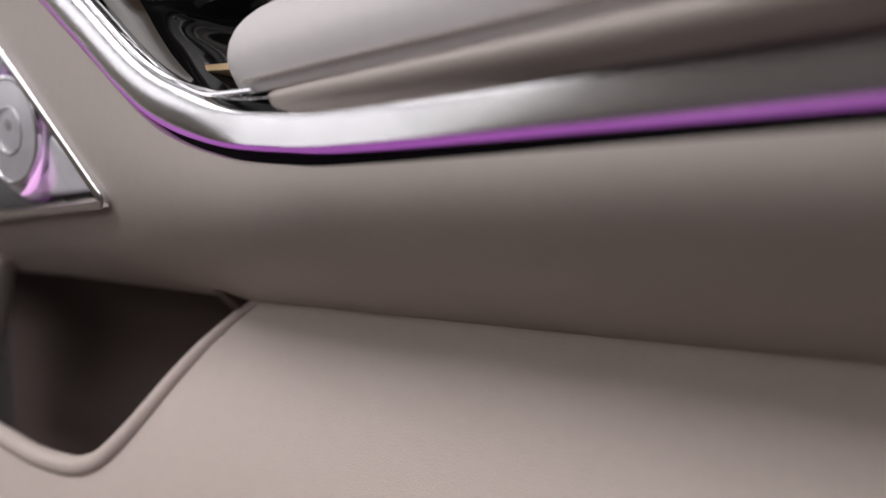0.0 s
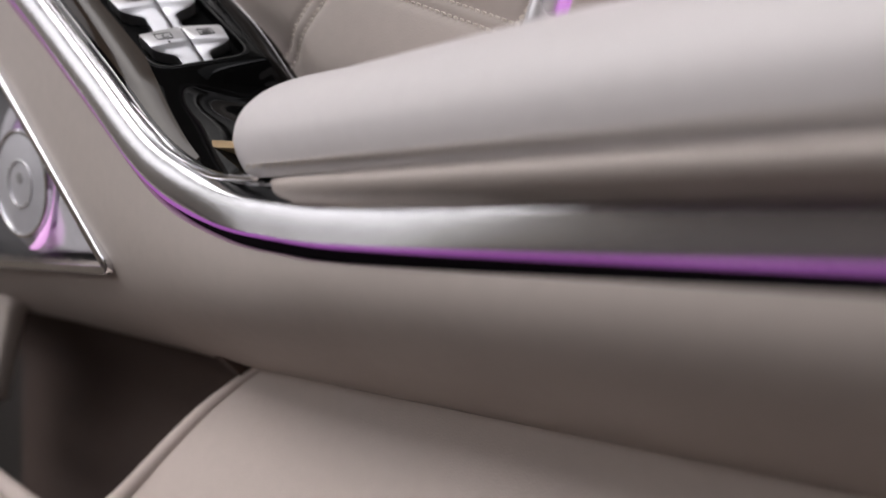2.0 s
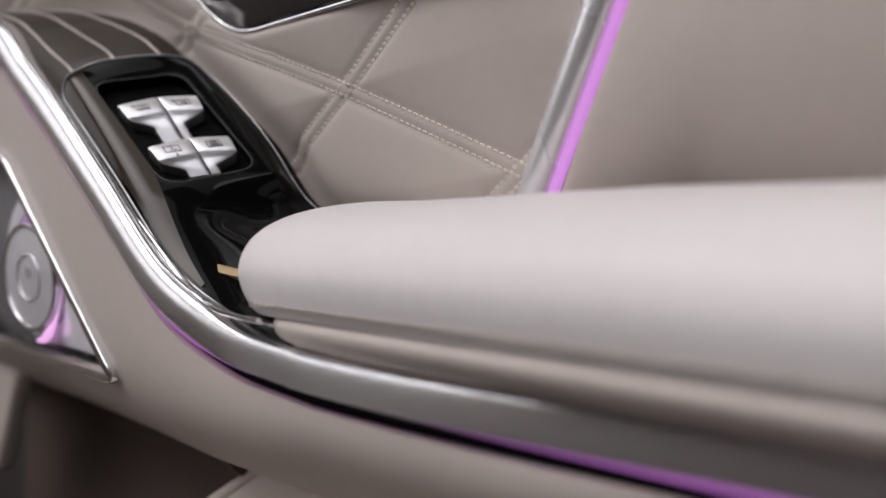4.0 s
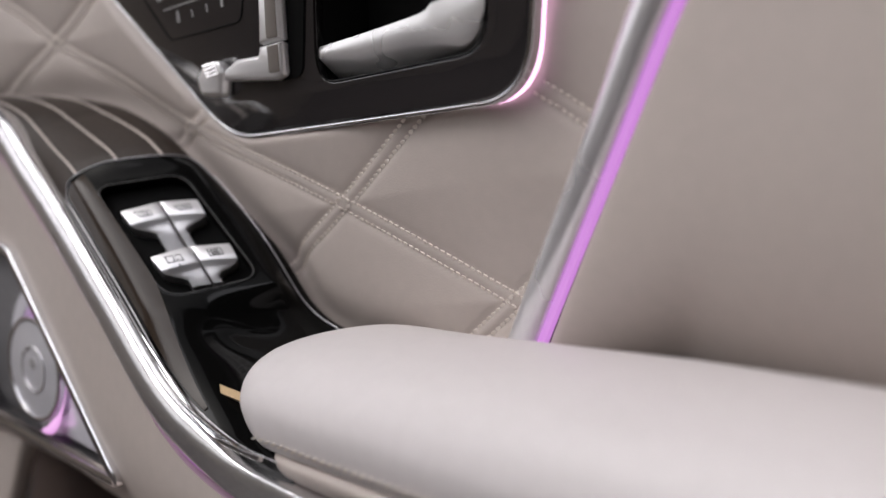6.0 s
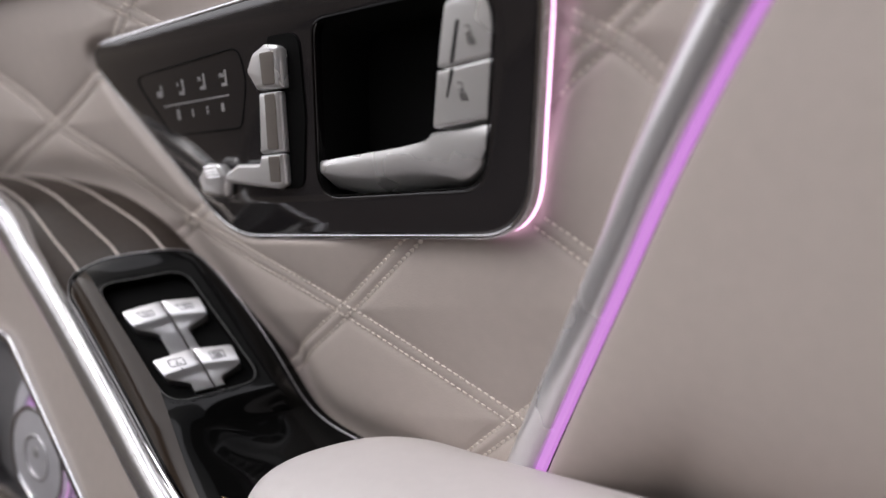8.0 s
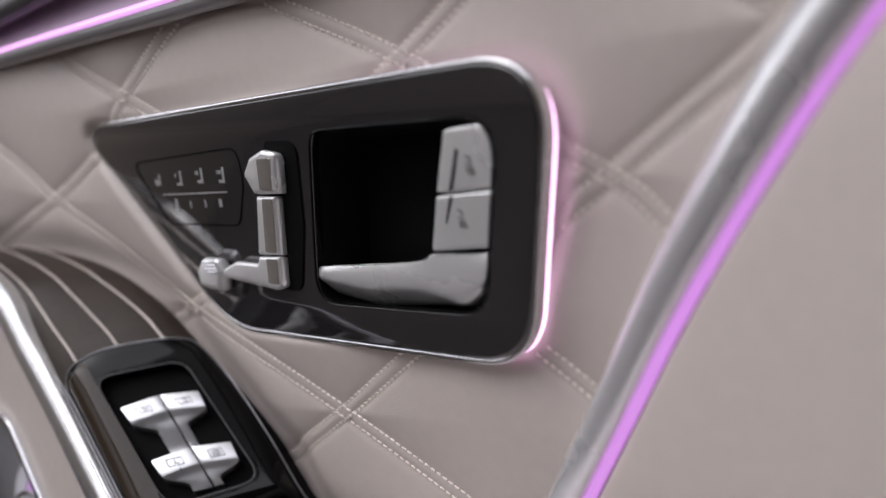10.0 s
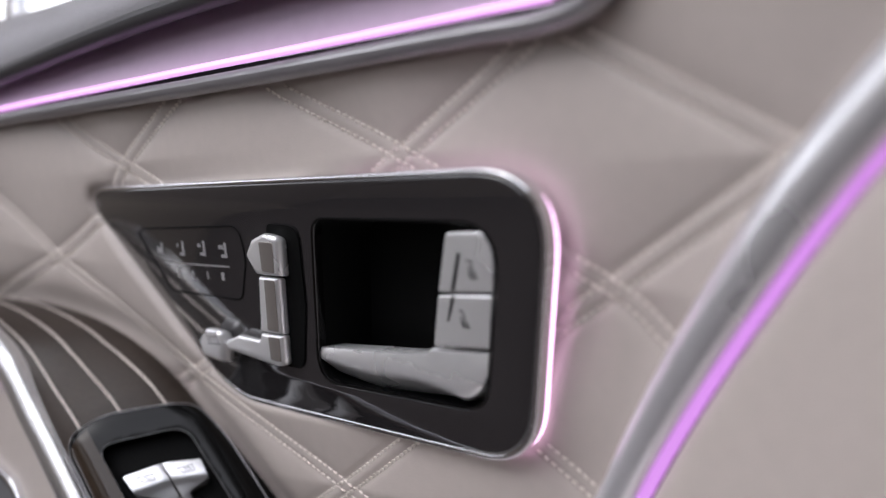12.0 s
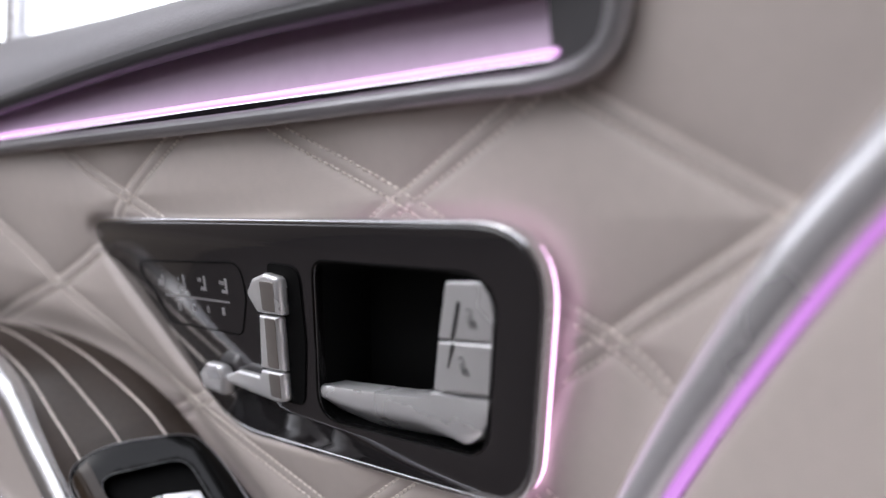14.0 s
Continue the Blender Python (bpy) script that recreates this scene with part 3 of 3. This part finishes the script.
part("chrome_bead", sweep([p for p in strip_line if p.x < -0.252], oval(0.0009, 0.0012, 8, -0.0052, 0.0005)), CHROME, strip, "polished chrome bead")
glow = thing("armrest_light_strip", "glowing purple light line under the trim strip", "light strip")


def guide_section(p):
    """Stands further out on the slope of the console than along the armrest."""
    k = max(0.0, min(1.0, (-0.22 - p.x) / 0.06))
    return box_section(0.0126, 0.0141 + 0.0006 * k, -0.008, -0.0016 + 0.0020 * k, 0.0005)


part("light_guide", sweep(strip_line, guide_section), PURPLE, glow)
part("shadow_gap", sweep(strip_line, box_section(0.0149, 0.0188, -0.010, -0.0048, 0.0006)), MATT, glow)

# ---- door body below the strip ----


def strip_at(x):
    xs = [p.x for p in strip_line]
    return float(np.interp(x, xs, [p.y for p in strip_line])), float(np.interp(x, xs, [p.z for p in strip_line]))


def tuck(x):
    """The line on which the body meets the pocket below."""
    return float(np.interp(x, (-0.66, -0.50, -0.33, -0.065, 0.36), (0.225, 0.240, 0.2565, 0.311, 0.400))), float(np.interp(x, (-0.66, -0.50, -0.33, -0.065, 0.36), (0.388, 0.382, 0.371, 0.355, 0.338)))


def body_y(x, z):
    y0, z0 = strip_at(x)
    drop = float(np.interp(x, (-0.40, -0.27), (0.0215, 0.0190)))
    z0 -= drop
    y1, z1 = tuck(x)
    v = max(0.0, min(1.0, (z0 - z) / (z0 - z1)))
    power = float(np.interp(x, (-0.42, -0.30, -0.22), (7.0, 3.0, 2.0)))
    ya = y0 + 0.001 + 0.10 * (z0 - z) * float(np.interp(x, (-0.4, -0.25), (1.0, 0.2)))
    return ya + (y1 - ya) * v ** power - 0.002 * math.sin(math.pi * v)


def body_point(s, t):
    x = -0.66 + 1.02 * s
    y0, z0 = strip_at(x)
    z0 -= float(np.interp(x, (-0.40, -0.27), (0.0215, 0.0190)))
    z1 = tuck(x)[1]
    z = z0 + (z1 - z0) * t
    return Vector((x, body_y(x, z), z))


# ---- loudspeaker in the body ----
speaker = thing("door_loudspeaker", "round silver tweeter in a chrome-edged triangular speaker bezel", "loudspeaker")


def on_body(x, z, n=0.0):
    return Vector((x, body_y(x, z) - n, z))


bezel = rounded([(-0.520, 0.530, 0.02), (-0.458, 0.522, 0.018), (-0.351, 0.4185, 0.004), (-0.540, 0.4175, 0.01)], 8)
inner = rounded([(-0.516, 0.526, 0.02), (-0.4595, 0.5175, 0.016), (-0.3585, 0.4225, 0.003), (-0.536, 0.4215, 0.01)], 8)
cover = cut(sheet(body_point, 240, 90, (0, 0.006, 0)), lambda c: c.x < -0.34 and inside((c.x, c.z), inner))
part("lower_body", cover, LEATHER, skin, "smooth beige leather curving under the armrest")
part("bezel", sweep([on_body(p.x, p.y, 0.0015) for p in bezel], box_section(-0.0022, 0.0022, -0.002, 0.0025, 0.001), closed=True), CHROME, speaker, "polished chrome bezel")
part("well", wall_ring(inner, -0.012, 0.0, on_body), DARKTRIM, speaker, "dark grey well")
part("grille", flat([inner], -0.011, -0.009, on_body), CLOTH, speaker, "dark grey speaker cloth")
CENTRE = (-0.4405, 0.4600)


def disc(radius, low, high, bevel, hole=0.0, dx=0.0, dz=0.0):
    ring = lambda r: [(CENTRE[0] + dx + r * math.cos(a), CENTRE[1] + dz + r * math.sin(a)) for a in [2 * math.pi * k / 48 for k in range(48)]]
    flatten = lambda u, v, n: Vector((u, 0.1935 - 0.10 * (v - CENTRE[1]) + 0.10 * (u - CENTRE[0]) - n, v))
    return flat([ring(radius)] + ([ring(hole)] if hole else []), low, high, flatten, bevel)


part("lens_ring", disc(0.041, -0.003, 0.003, 0.0015, 0.031, 0.004, 0.006), CRYSTAL, speaker, "clear ring round the tweeter")
part("light_ring", disc(0.0330, -0.004, 0.001, 0.0005, 0.0265, 0.001, -0.002), LILAC, speaker, "glowing purple ring")
arc = [Vector((CENTRE[0] + 0.0316 * math.cos(a), 0.1895, CENTRE[1] - 0.001 + 0.0316 * math.sin(a))) for a in [radians(-86 + 96 * k / 30) for k in range(31)]]
part("glow_arc", sweep(arc, oval(0.0034, 0.0014, 8), scale=lambda k: 0.10 + 0.90 * math.exp(-((k - 0.30) / 0.22) ** 2)), ARCGLOW, speaker, "bright pink glow below the tweeter")
part("crystal_wedge", flat([rounded([(-0.4420, 0.4255, 0.004), (-0.3690, 0.4255, 0.003), (-0.4020, 0.4560, 0.004), (-0.4130, 0.4380, 0.012)], 6)], -0.008, -0.002, on_body, 0.0015), CRYSTAL, speaker, "faceted clear crystal corner")
tweeter = part("tweeter", disc(0.0275, 0.0, 0.0085, 0.002), FACE, speaker, "turned silver tweeter face")
part("edge_ring", disc(0.0278, 0.0060, 0.0092, 0.0006, 0.0255), CHROME, tweeter)
part("emblem_ring", disc(0.0125, 0.0083, 0.0092, 0.0003, 0.0112), GREYTRIM, tweeter)
part("emblem_bar", disc(0.0030, 0.0083, 0.0090, 0.0003, 0.0, 0.0, 0.003), ICON, tweeter)

# ---- door pocket ----
def pocket_y(x, z):
    return 0.164 + 0.22 * x + 0.45 * z + 1.2 * max(0.0, 0.33 - z) ** 2


def on_pocket(x, z, n=0.0):
    return Vector((x, pocket_y(x, z) - n, z))


RIM = [(-0.318, 0.3790), (-0.331, 0.3725), (-0.348, 0.359), (-0.365, 0.340), (-0.392, 0.302), (-0.412, 0.288), (-0.445, 0.288), (-0.482, 0.295), (-0.56, 0.312), (-0.66, 0.333)]
rim_line = [Vector((p.x, p.y)) for p in smooth_line([(x, z, 0) for x, z in RIM], 10)]


def pocket_top(x):
    if x >= -0.331:
        return float(np.interp(x, (-0.331, -0.065, 0.36), (0.3725, 0.3565, 0.339)))
    return float(np.interp(-x, [-p.x for p in rim_line], [p.y for p in rim_line]))


pocket = thing("door_pocket", "pale beige leather door pocket with a dark open mouth", "door pocket")


def pocket_point(s, t):
    x = -0.66 + 1.02 * s
    z1 = pocket_top(x)
    z = z1 + (0.12 - z1) * t
    return on_pocket(x, z)


part("front_panel", sheet(pocket_point, 160, 30, (0, 0.008, 0)), POCKET, pocket, "pale beige leather panel")
part("rolled_rim", sweep([on_pocket(p.x, p.y, -0.0015) for p in rim_line], oval(0.0055, 0.0055, 12), scale=lambda k: 0.30 + 0.70 * min(1.0, k / 0.45)), POCKET, pocket, "pale rolled rim")


def lining(s, t):
    x = -0.70 + 0.36 * s
    z = 0.20 + 0.19 * t
    return Vector((x, 0.325 + 0.12 * (x + 0.33) - 0.05 * math.exp(-((s - 1.0) / 0.12) ** 2) - 0.04 * math.exp(-((t - 1) / 0.15) ** 2), z))


part("lining", sheet(lining, 40, 20, (0, 0.01, 0)), CAVITY, pocket, "dark brown lining")
part("side_cheek", flat([rounded([(-0.66, 0.400, 0.004), (-0.540, 0.396, 0.008), (-0.572, 0.325, 0.010), (-0.66, 0.320, 0.004)])], -0.012, 0.0, lambda u, v, n: Vector((u, 0.215 - n, v)), 0.003), LEATHER, pocket)

# ---- control plate with seat switches, memory pad and door handle ----
unit = thing("door_control_plate", "gloss black control plate with chrome edge on the quilted door", "control panel")
part("plate", flat([outer, hole], -0.006, 0.0, on_plate, 0.0012), SMOKE, unit, "smoked gloss black plate")
part("chrome_edge", sweep([on_plate(p.x, p.y, -0.002) for p in outer], box_section(-0.0018, 0.0004, -0.0045, 0.0014, 0.0008), facing=(0.1, -1, -0.2), closed=True), CHROME, unit, "polished chrome edge")
part("handle_recess", wall_ring(hole, -0.030, -0.001, on_plate), MATT, unit, "deep matt black recess")
part("recess_line", sweep([on_plate(p.x, p.y, 0.0) for p in hole], oval(0.0005, 0.0005, 6), closed=True), BLACK, unit)

halo = thing("control_plate_light", "glowing pink light line behind the control plate edge", "light strip")
edge_pts = [p for p in outer if p.x > -0.250]
start = max(range(len(edge_pts)), key=lambda i: (edge_pts[i] - edge_pts[i - 1]).length)
edge_pts = edge_pts[start:] + edge_pts[:start]
edge_pts = [Vector((-0.250, 0.6876))] + edge_pts + [Vector((-0.225, 0.5886))]
edge_fine = []
for a, b in zip(edge_pts, edge_pts[1:]):
    steps = max(1, round((b - a).length / 0.003))
    edge_fine += [a.lerp(b, k / steps) for k in range(steps)]
part("light_guide", sweep([on_plate(p.x, p.y, -0.0085) for p in edge_fine], box_section(-0.0003, 0.0011, -0.0012, 0.0016, 0.0004), facing=(0.1, -1, -0.2), scale=lambda k: min(1.0, 0.12 + 1.6 * k, 0.2 + 8.0 * (1 - k))), PINK, halo)


# memory pad
pad_out = rounded([(-0.3985, 0.6602, 0.005), (-0.3090, 0.6670, 0.008), (-0.3095, 0.6520, 0.020), (-0.3195, 0.6330, 0.007), (-0.3775, 0.6310, 0.006)], 6)
pad = part("memory_pad", sweep([on_plate(p.x, p.y, 0.0002) for p in pad_out], oval(0.0004, 0.0003, 6), closed=True), MATT, unit, "inset pad with small grey seat symbols")
part("divider", flat([rounded([(-0.3775, 0.6448, 0.0002), (-0.3235, 0.6473, 0.0002), (-0.3235, 0.6479, 0.0002), (-0.3775, 0.6454, 0.0002)], 2)], 0.0, 0.0003, on_plate), ICON, pad)


def mark(name, x, z, outline):
    part(name, flat([[(x + u, z + v) for u, v in outline]], 0.0, 0.0003, on_plate), ICON, pad, smooth=False)


SEAT = [(-0.0020, -0.0034), (0.0022, -0.0034), (0.0034, 0.0034), (0.0021, 0.0036), (0.0011, -0.0020), (-0.0018, -0.0020)]
for k, (x, z) in enumerate(((-0.3600, 0.6532), (-0.3422, 0.6546), (-0.3254, 0.6550))):
    mark("seat_symbol", x, z, SEAT)
    for j in range(k + 1):
        mark("wave_mark", x - 0.0022 + 0.0013 * j, z + 0.0004, [(-0.0004, 0.0), (0.0003, 0.0), (0.0006, 0.0018), (-0.0001, 0.0018)])
mark("lying_seat_symbol", -0.3786, 0.6522, [(-0.0026, -0.0026), (0.0018, -0.0026), (0.0030, 0.0026), (0.0020, 0.0028), (0.0006, -0.0006), (-0.0022, 0.0004)])
for x, z, w, h in ((-0.3669, 0.6409, 0.0013, 0.0050), (-0.3548, 0.6411, 0.0006, 0.0034), (-0.3425, 0.6419, 0.0006, 0.0034), (-0.3303, 0.6426, 0.0013, 0.0036)):
    mark("memory_mark", x, z, [(-w, -h / 2), (w * 0.6, -h / 2), (w, h / 2), (-w * 0.4, h / 2)])


# seat-shaped switch, standing proud of the plate
def switch_cap(name, corners, high, bevel, label="", foot=0.0):
    return part(name, flat([rounded(corners, 6)], foot, high, on_plate, bevel), SILVER, unit, label)


part("switch_recess", flat([rounded([(-0.2880, 0.6690, 0.003), (-0.2682, 0.6690, 0.006), (-0.2742, 0.6360, 0.020), (-0.2848, 0.6062, 0.008), (-0.3050, 0.6060, 0.006)])], 0.0002, 0.0010, on_plate), MATT, unit, "matt black switch recess")
switch_cap("headrest_switch", [(-0.3008, 0.6552, 0.003), (-0.2945, 0.6620, 0.003), (-0.2855, 0.6652, 0.002), (-0.2765, 0.6642, 0.003), (-0.2803, 0.6477, 0.001), (-0.2962, 0.6471, 0.001)], 0.0062, 0.0020, "silver headrest-shaped switch")
switch_cap("backrest_switch", [(-0.2966, 0.6463, 0.001), (-0.2832, 0.6466, 0.001), (-0.2890, 0.6216, 0.001), (-0.3045, 0.6208, 0.001)], 0.0052, 0.0018, "silver backrest-shaped switch")
switch_cap("cushion_switch", [(-0.3362, 0.6112, 0.002), (-0.3230, 0.6164, 0.002), (-0.3068, 0.6166, 0.001), (-0.3046, 0.6201, 0.001), (-0.2892, 0.6210, 0.001), (-0.2922, 0.6075, 0.004), (-0.2985, 0.6056, 0.003), (-0.3352, 0.6080, 0.002)], 0.0052, 0.0018, "silver seat-shaped switch")
# Thin plates paint the darker, shaded right side onto each silver cap.
for nm, c, high in (("headrest_shade", [(-0.2885, 0.6615, 0.001), (-0.2795, 0.6618, 0.001), (-0.2826, 0.6489, 0.001), (-0.2908, 0.6489, 0.001)], 0.0062),
                    ("backrest_shade", [(-0.2922, 0.6453, 0.001), (-0.2852, 0.6455, 0.001), (-0.2905, 0.6226, 0.001), (-0.2980, 0.6224, 0.001)], 0.0052),
                    ("cushion_shade", [(-0.2988, 0.6194, 0.001), (-0.2912, 0.6198, 0.001), (-0.2938, 0.6085, 0.001), (-0.3010, 0.6084, 0.001)], 0.0052)):
    part(nm, flat([rounded(c, 4)], high - 0.0005, high + 0.0003, on_plate, 0.0002), CAP_SHADE, unit, "brown-grey plate for the shaded side of the switch")
knob = switch_cap("cushion_knob", [(-0.3536, 0.6100, 0.003), (-0.3450, 0.6168, 0.003), (-0.3345, 0.6168, 0.003), (-0.3325, 0.6110, 0.002), (-0.3372, 0.6010, 0.003), (-0.3530, 0.6020, 0.003)], 0.0075, 0.0026, "knurled silver knob")
for i in range(5):
    for j in range(4):
        c = on_plate(-0.3452 + 0.0021 * i + 0.0004 * j, 0.6146 - 0.0016 * j + 0.0002 * i, 0.0074)
        bm = bmesh.new()
        bmesh.ops.create_uvsphere(bm, u_segments=6, v_segments=4, radius=0.0007, matrix=Matrix.Translation(c))
        part("stud", bm, CHROME, knob)

# door handle: a lit upper face, a ridge and a darker face that rolls under
GRIP_TOP = smooth_line([(-0.2732, 0.6182, 0), (-0.2500, 0.6206, 0), (-0.2280, 0.6230, 0), (-0.2143, 0.6251, 0), (-0.2092, 0.6277, 0), (-0.1950, 0.6288, 0), (-0.1803, 0.6303, 0)], 6)
GRIP_RIDGE = smooth_line([(-0.2738, 0.6125, 0), (-0.2468, 0.6112, 0), (-0.2185, 0.6132, 0), (-0.2040, 0.6112, 0), (-0.1965, 0.6098, 0), (-0.1890, 0.6142, 0), (-0.1838, 0.6215, 0)], 6)
GRIP_LOW = smooth_line([(-0.2725, 0.6062, 0), (-0.2500, 0.6042, 0), (-0.2324, 0.6056, 0), (-0.2120, 0.6078, 0), (-0.1985, 0.6090, 0), (-0.1885, 0.6136, 0), (-0.1832, 0.6212, 0)], 6)


def grip_point(s, t):
    k = round(s * 36)
    a, b, c = GRIP_TOP[k], GRIP_RIDGE[k], GRIP_LOW[k]
    rows = ((a.lerp(b, -0.02), -0.0120), (a, -0.0034), (a.lerp(b, 0.06), -0.0020), (a.lerp(b, 0.35), -0.0010), (a.lerp(b, 0.70), -0.0008), (b.lerp(a, 0.06), -0.0012), (b.lerp(c, 0.12), -0.0024), (b.lerp(c, 0.6), -0.0056), (c, -0.0085), (c, -0.0140))
    p, n = rows[round(t * 9)]
    return on_plate(p.x, p.y, n)


part("door_handle", sheet(grip_point, 36, 9, (0, 0.003, 0)), SILVER, unit, "satin silver door pull lever")


def padlock(ob, cx, cz):
    for o in ([[(-0.0012, -0.0034), (0.0022, -0.0032), (0.0010, 0.0000), (-0.0022, -0.0002)], [(-0.0008, -0.0029), (0.0015, -0.0027), (0.0007, -0.0004), (-0.0016, -0.0006)]],
              [[(-0.0014, -0.0018), (0.0012, -0.0016), (0.0010, -0.0012), (-0.0016, -0.0014)]], [[(-0.0024, 0.0008), (0.0010, 0.0010), (0.0008, 0.0015), (-0.0026, 0.0013)]]):
        part("padlock_mark", flat([[(cx + 0.8 * u, cz + 0.8 * v) for u, v in q] for q in o], -0.0006, -0.0003, on_plate), ICON_DARK, ob, smooth=False)
    part("padlock_shackle", sweep([on_plate(p.x, p.y, -0.0004) for p in smooth_line([(cx + 0.0003, cz + 0.0018, 0), (cx + 0.0002, cz + 0.0030, 0), (cx - 0.0009, cz + 0.0036, 0), (cx - 0.0020, cz + 0.0032, 0)], 4)], oval(0.00020, 0.0002, 5)), ICON_DARK, ob)


for nm, c, icon, groove in (("lock_button", [(-0.2072, 0.6290, 0.001), (-0.1794, 0.6322, 0.001), (-0.1738, 0.6514, 0.001), (-0.2006, 0.6488, 0.001)], (-0.1898, 0.6408), [(-0.1978, 0.6395), (-0.1973, 0.6395), (-0.1924, 0.6490), (-0.1940, 0.6489)]),
                            ("unlock_button", [(-0.2004, 0.6498, 0.001), (-0.1736, 0.6524, 0.001), (-0.1700, 0.6735, 0.011), (-0.1922, 0.6714, 0.003)], (-0.1828, 0.6590), [(-0.1938, 0.6509), (-0.1922, 0.6511), (-0.1868, 0.6645), (-0.1880, 0.6650)])):
    ob = part(nm, flat([rounded(c, 6)], -0.012, -0.0006, on_plate, 0.0009), SILVER, unit, "square silver button with a padlock symbol")
    part("groove", flat([groove], -0.0008, -0.0003, on_plate), ICON_DARK, ob, smooth=False)
    padlock(ob, *icon)

# ---- belt line: moulding, light trough and sill ----
belt = thing("belt_moulding", "rounded grey metal moulding under the window sill light", "trim")
belt_line = [on_door(p.x, p.y, 0.006) for p in belt_flat]
part("bar", sweep(belt_line, oval(0.0036, 0.0048, 12)), BELTTRIM, belt)
trough = thing("belt_light_trough", "recessed trough washed by pink light below the window", "light strip")
GLOW = [(-0.75, 0.696), (-0.60, 0.712), (-0.508, 0.7200), (-0.344, 0.7308), (-0.240, 0.7372), (-0.149, 0.7432)]
glow_line = smooth_line([(x, z, 0) for x, z in GLOW], 10)
part("light_guide", sweep([on_door(p.x, p.y + 0.0016, -0.0010) for p in glow_line], box_section(-0.0012, 0.0010, -0.003, 0.0012, 0.0005)), BELTGLOW, trough)


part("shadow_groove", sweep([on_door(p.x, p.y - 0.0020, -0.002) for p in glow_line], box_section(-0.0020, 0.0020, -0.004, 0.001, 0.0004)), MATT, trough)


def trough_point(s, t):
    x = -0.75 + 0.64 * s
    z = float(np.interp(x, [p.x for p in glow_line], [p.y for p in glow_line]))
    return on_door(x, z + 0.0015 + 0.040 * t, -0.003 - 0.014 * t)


# The wall's pink glow is partly its tinted colour.
part("back_wall", sheet(trough_point, 60, 8, (0, 0.004, 0)), TROUGH, trough, "satin back wall with pink light in its colour")
part("end_wall", sheet(lambda s, t: on_door(-0.1515 + 0.0235 * s, belt_z(-0.1515 + 0.0235 * s) - 0.001 + 0.06 * t, 0.003 - 0.004 * (1 - s)), 8, 8, (0, 0.004, 0)), DARKTRIM, trough)
sill = thing("window_sill_trim", "dark grey leather window sill with a stitched seam", "window sill")
LIP = [(-0.75, 0.704), (-0.60, 0.721), (-0.499, 0.7330), (-0.382, 0.7475), (-0.298, 0.7560), (-0.235, 0.7605), (-0.179, 0.7630), (-0.11, 0.768)]
lip_line = smooth_line([(x, z, 0) for x, z in LIP], 10)
part("lip", sweep([on_door(p.x, p.y + 0.004, 0.002) for p in lip_line], oval(0.0045, 0.006, 12)), DARKTRIM, sill, "dark rounded lip")


def sill_point(s, t):
    x = -0.75 + 0.64 * s
    z0 = float(np.interp(x, [p.x for p in lip_line], [p.y for p in lip_line])) + 0.007
    z1 = max(z0 + 0.004, 0.790 + 0.019 * (x + 0.54))
    z = z0 + (z1 - z0) * t
    return Vector((x, door_y(x, z0) - 0.004 + 0.05 * t * t - 0.006 * math.sin(math.pi * t), z))


part("leather_cover", sheet(sill_point, 60, 20, (0, 0.01, -0.004)), SILL, sill)

post = thing("window_divider", "rounded satin silver upright between the door windows", "window frame")
part("bar", sweep([Vector((-0.650 - 0.05 * k / 8, 0.240 + 0.02 * k / 8, 0.775 + 0.06 * k)) for k in range(9)], box_section(-0.014, 0.014, -0.006, 0.006, 0.005)), GREYTRIM, post)

# ---- the cabin that closes the place ----
def slab(name, a, b, mat, label, category):
    bm = bmesh.new()
    bmesh.ops.create_cube(bm, size=1.0)
    a, b = Vector(a), Vector(b)
    for v in bm.verts:
        v.co = Vector([a[i] + (b[i] - a[i]) * (v.co[i] + 0.5) for i in range(3)])
    ob = part(name, bm, mat, None, label, smooth=False)
    return tagged(ob, label, category, kind="structure")


slab("floor", (-1.6, -1.5, -0.03), (1.3, 0.5, 0.0), CARPET, "dark brown carpeted cabin floor", "floor")
slab("wall_front", (-1.63, -1.5, 0.0), (-1.6, 0.5, 1.28), BEIGE, "plain beige cabin lining ahead", "wall")
slab("wall_rear", (1.3, -1.5, 0.0), (1.33, 0.5, 1.28), SHELL, "plain dark unseen cabin lining behind", "wall")
slab("wall_far", (-1.6, -1.53, 0.0), (1.3, -1.5, 0.72), BEIGE, "plain beige far side below the windows", "wall")
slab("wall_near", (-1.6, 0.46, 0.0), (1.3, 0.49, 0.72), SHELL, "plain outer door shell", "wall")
slab("wall_near_rear", (-0.02, 0.46, 0.72), (1.3, 0.49, 1.28), SHELL, "plain dark unseen rear pillar lining", "wall")
slab("ceiling_front", (-1.6, -1.5, 1.25), (-0.95, 0.5, 1.28), SHELL, "dark unseen headlining ahead of the roof window", "ceiling")
slab("ceiling_rear", (0.45, -1.5, 1.25), (1.3, 0.5, 1.28), SHELL, "dark unseen headlining behind the roof window", "ceiling")
slab("ceiling_side", (-0.95, 0.0, 1.25), (0.45, 0.5, 1.28), SHELL, "dark unseen headlining beside the roof window", "ceiling")
slab("ceiling_far", (-0.95, -1.5, 1.25), (0.45, -0.9, 1.28), SHELL, "dark unseen headlining beside the roof window", "ceiling")
slab("backdrop", (-2.6, 0.62, 0.5), (0.2, 0.64, 1.6), SKYWHITE, "plain white daylight outside the window", "backdrop")
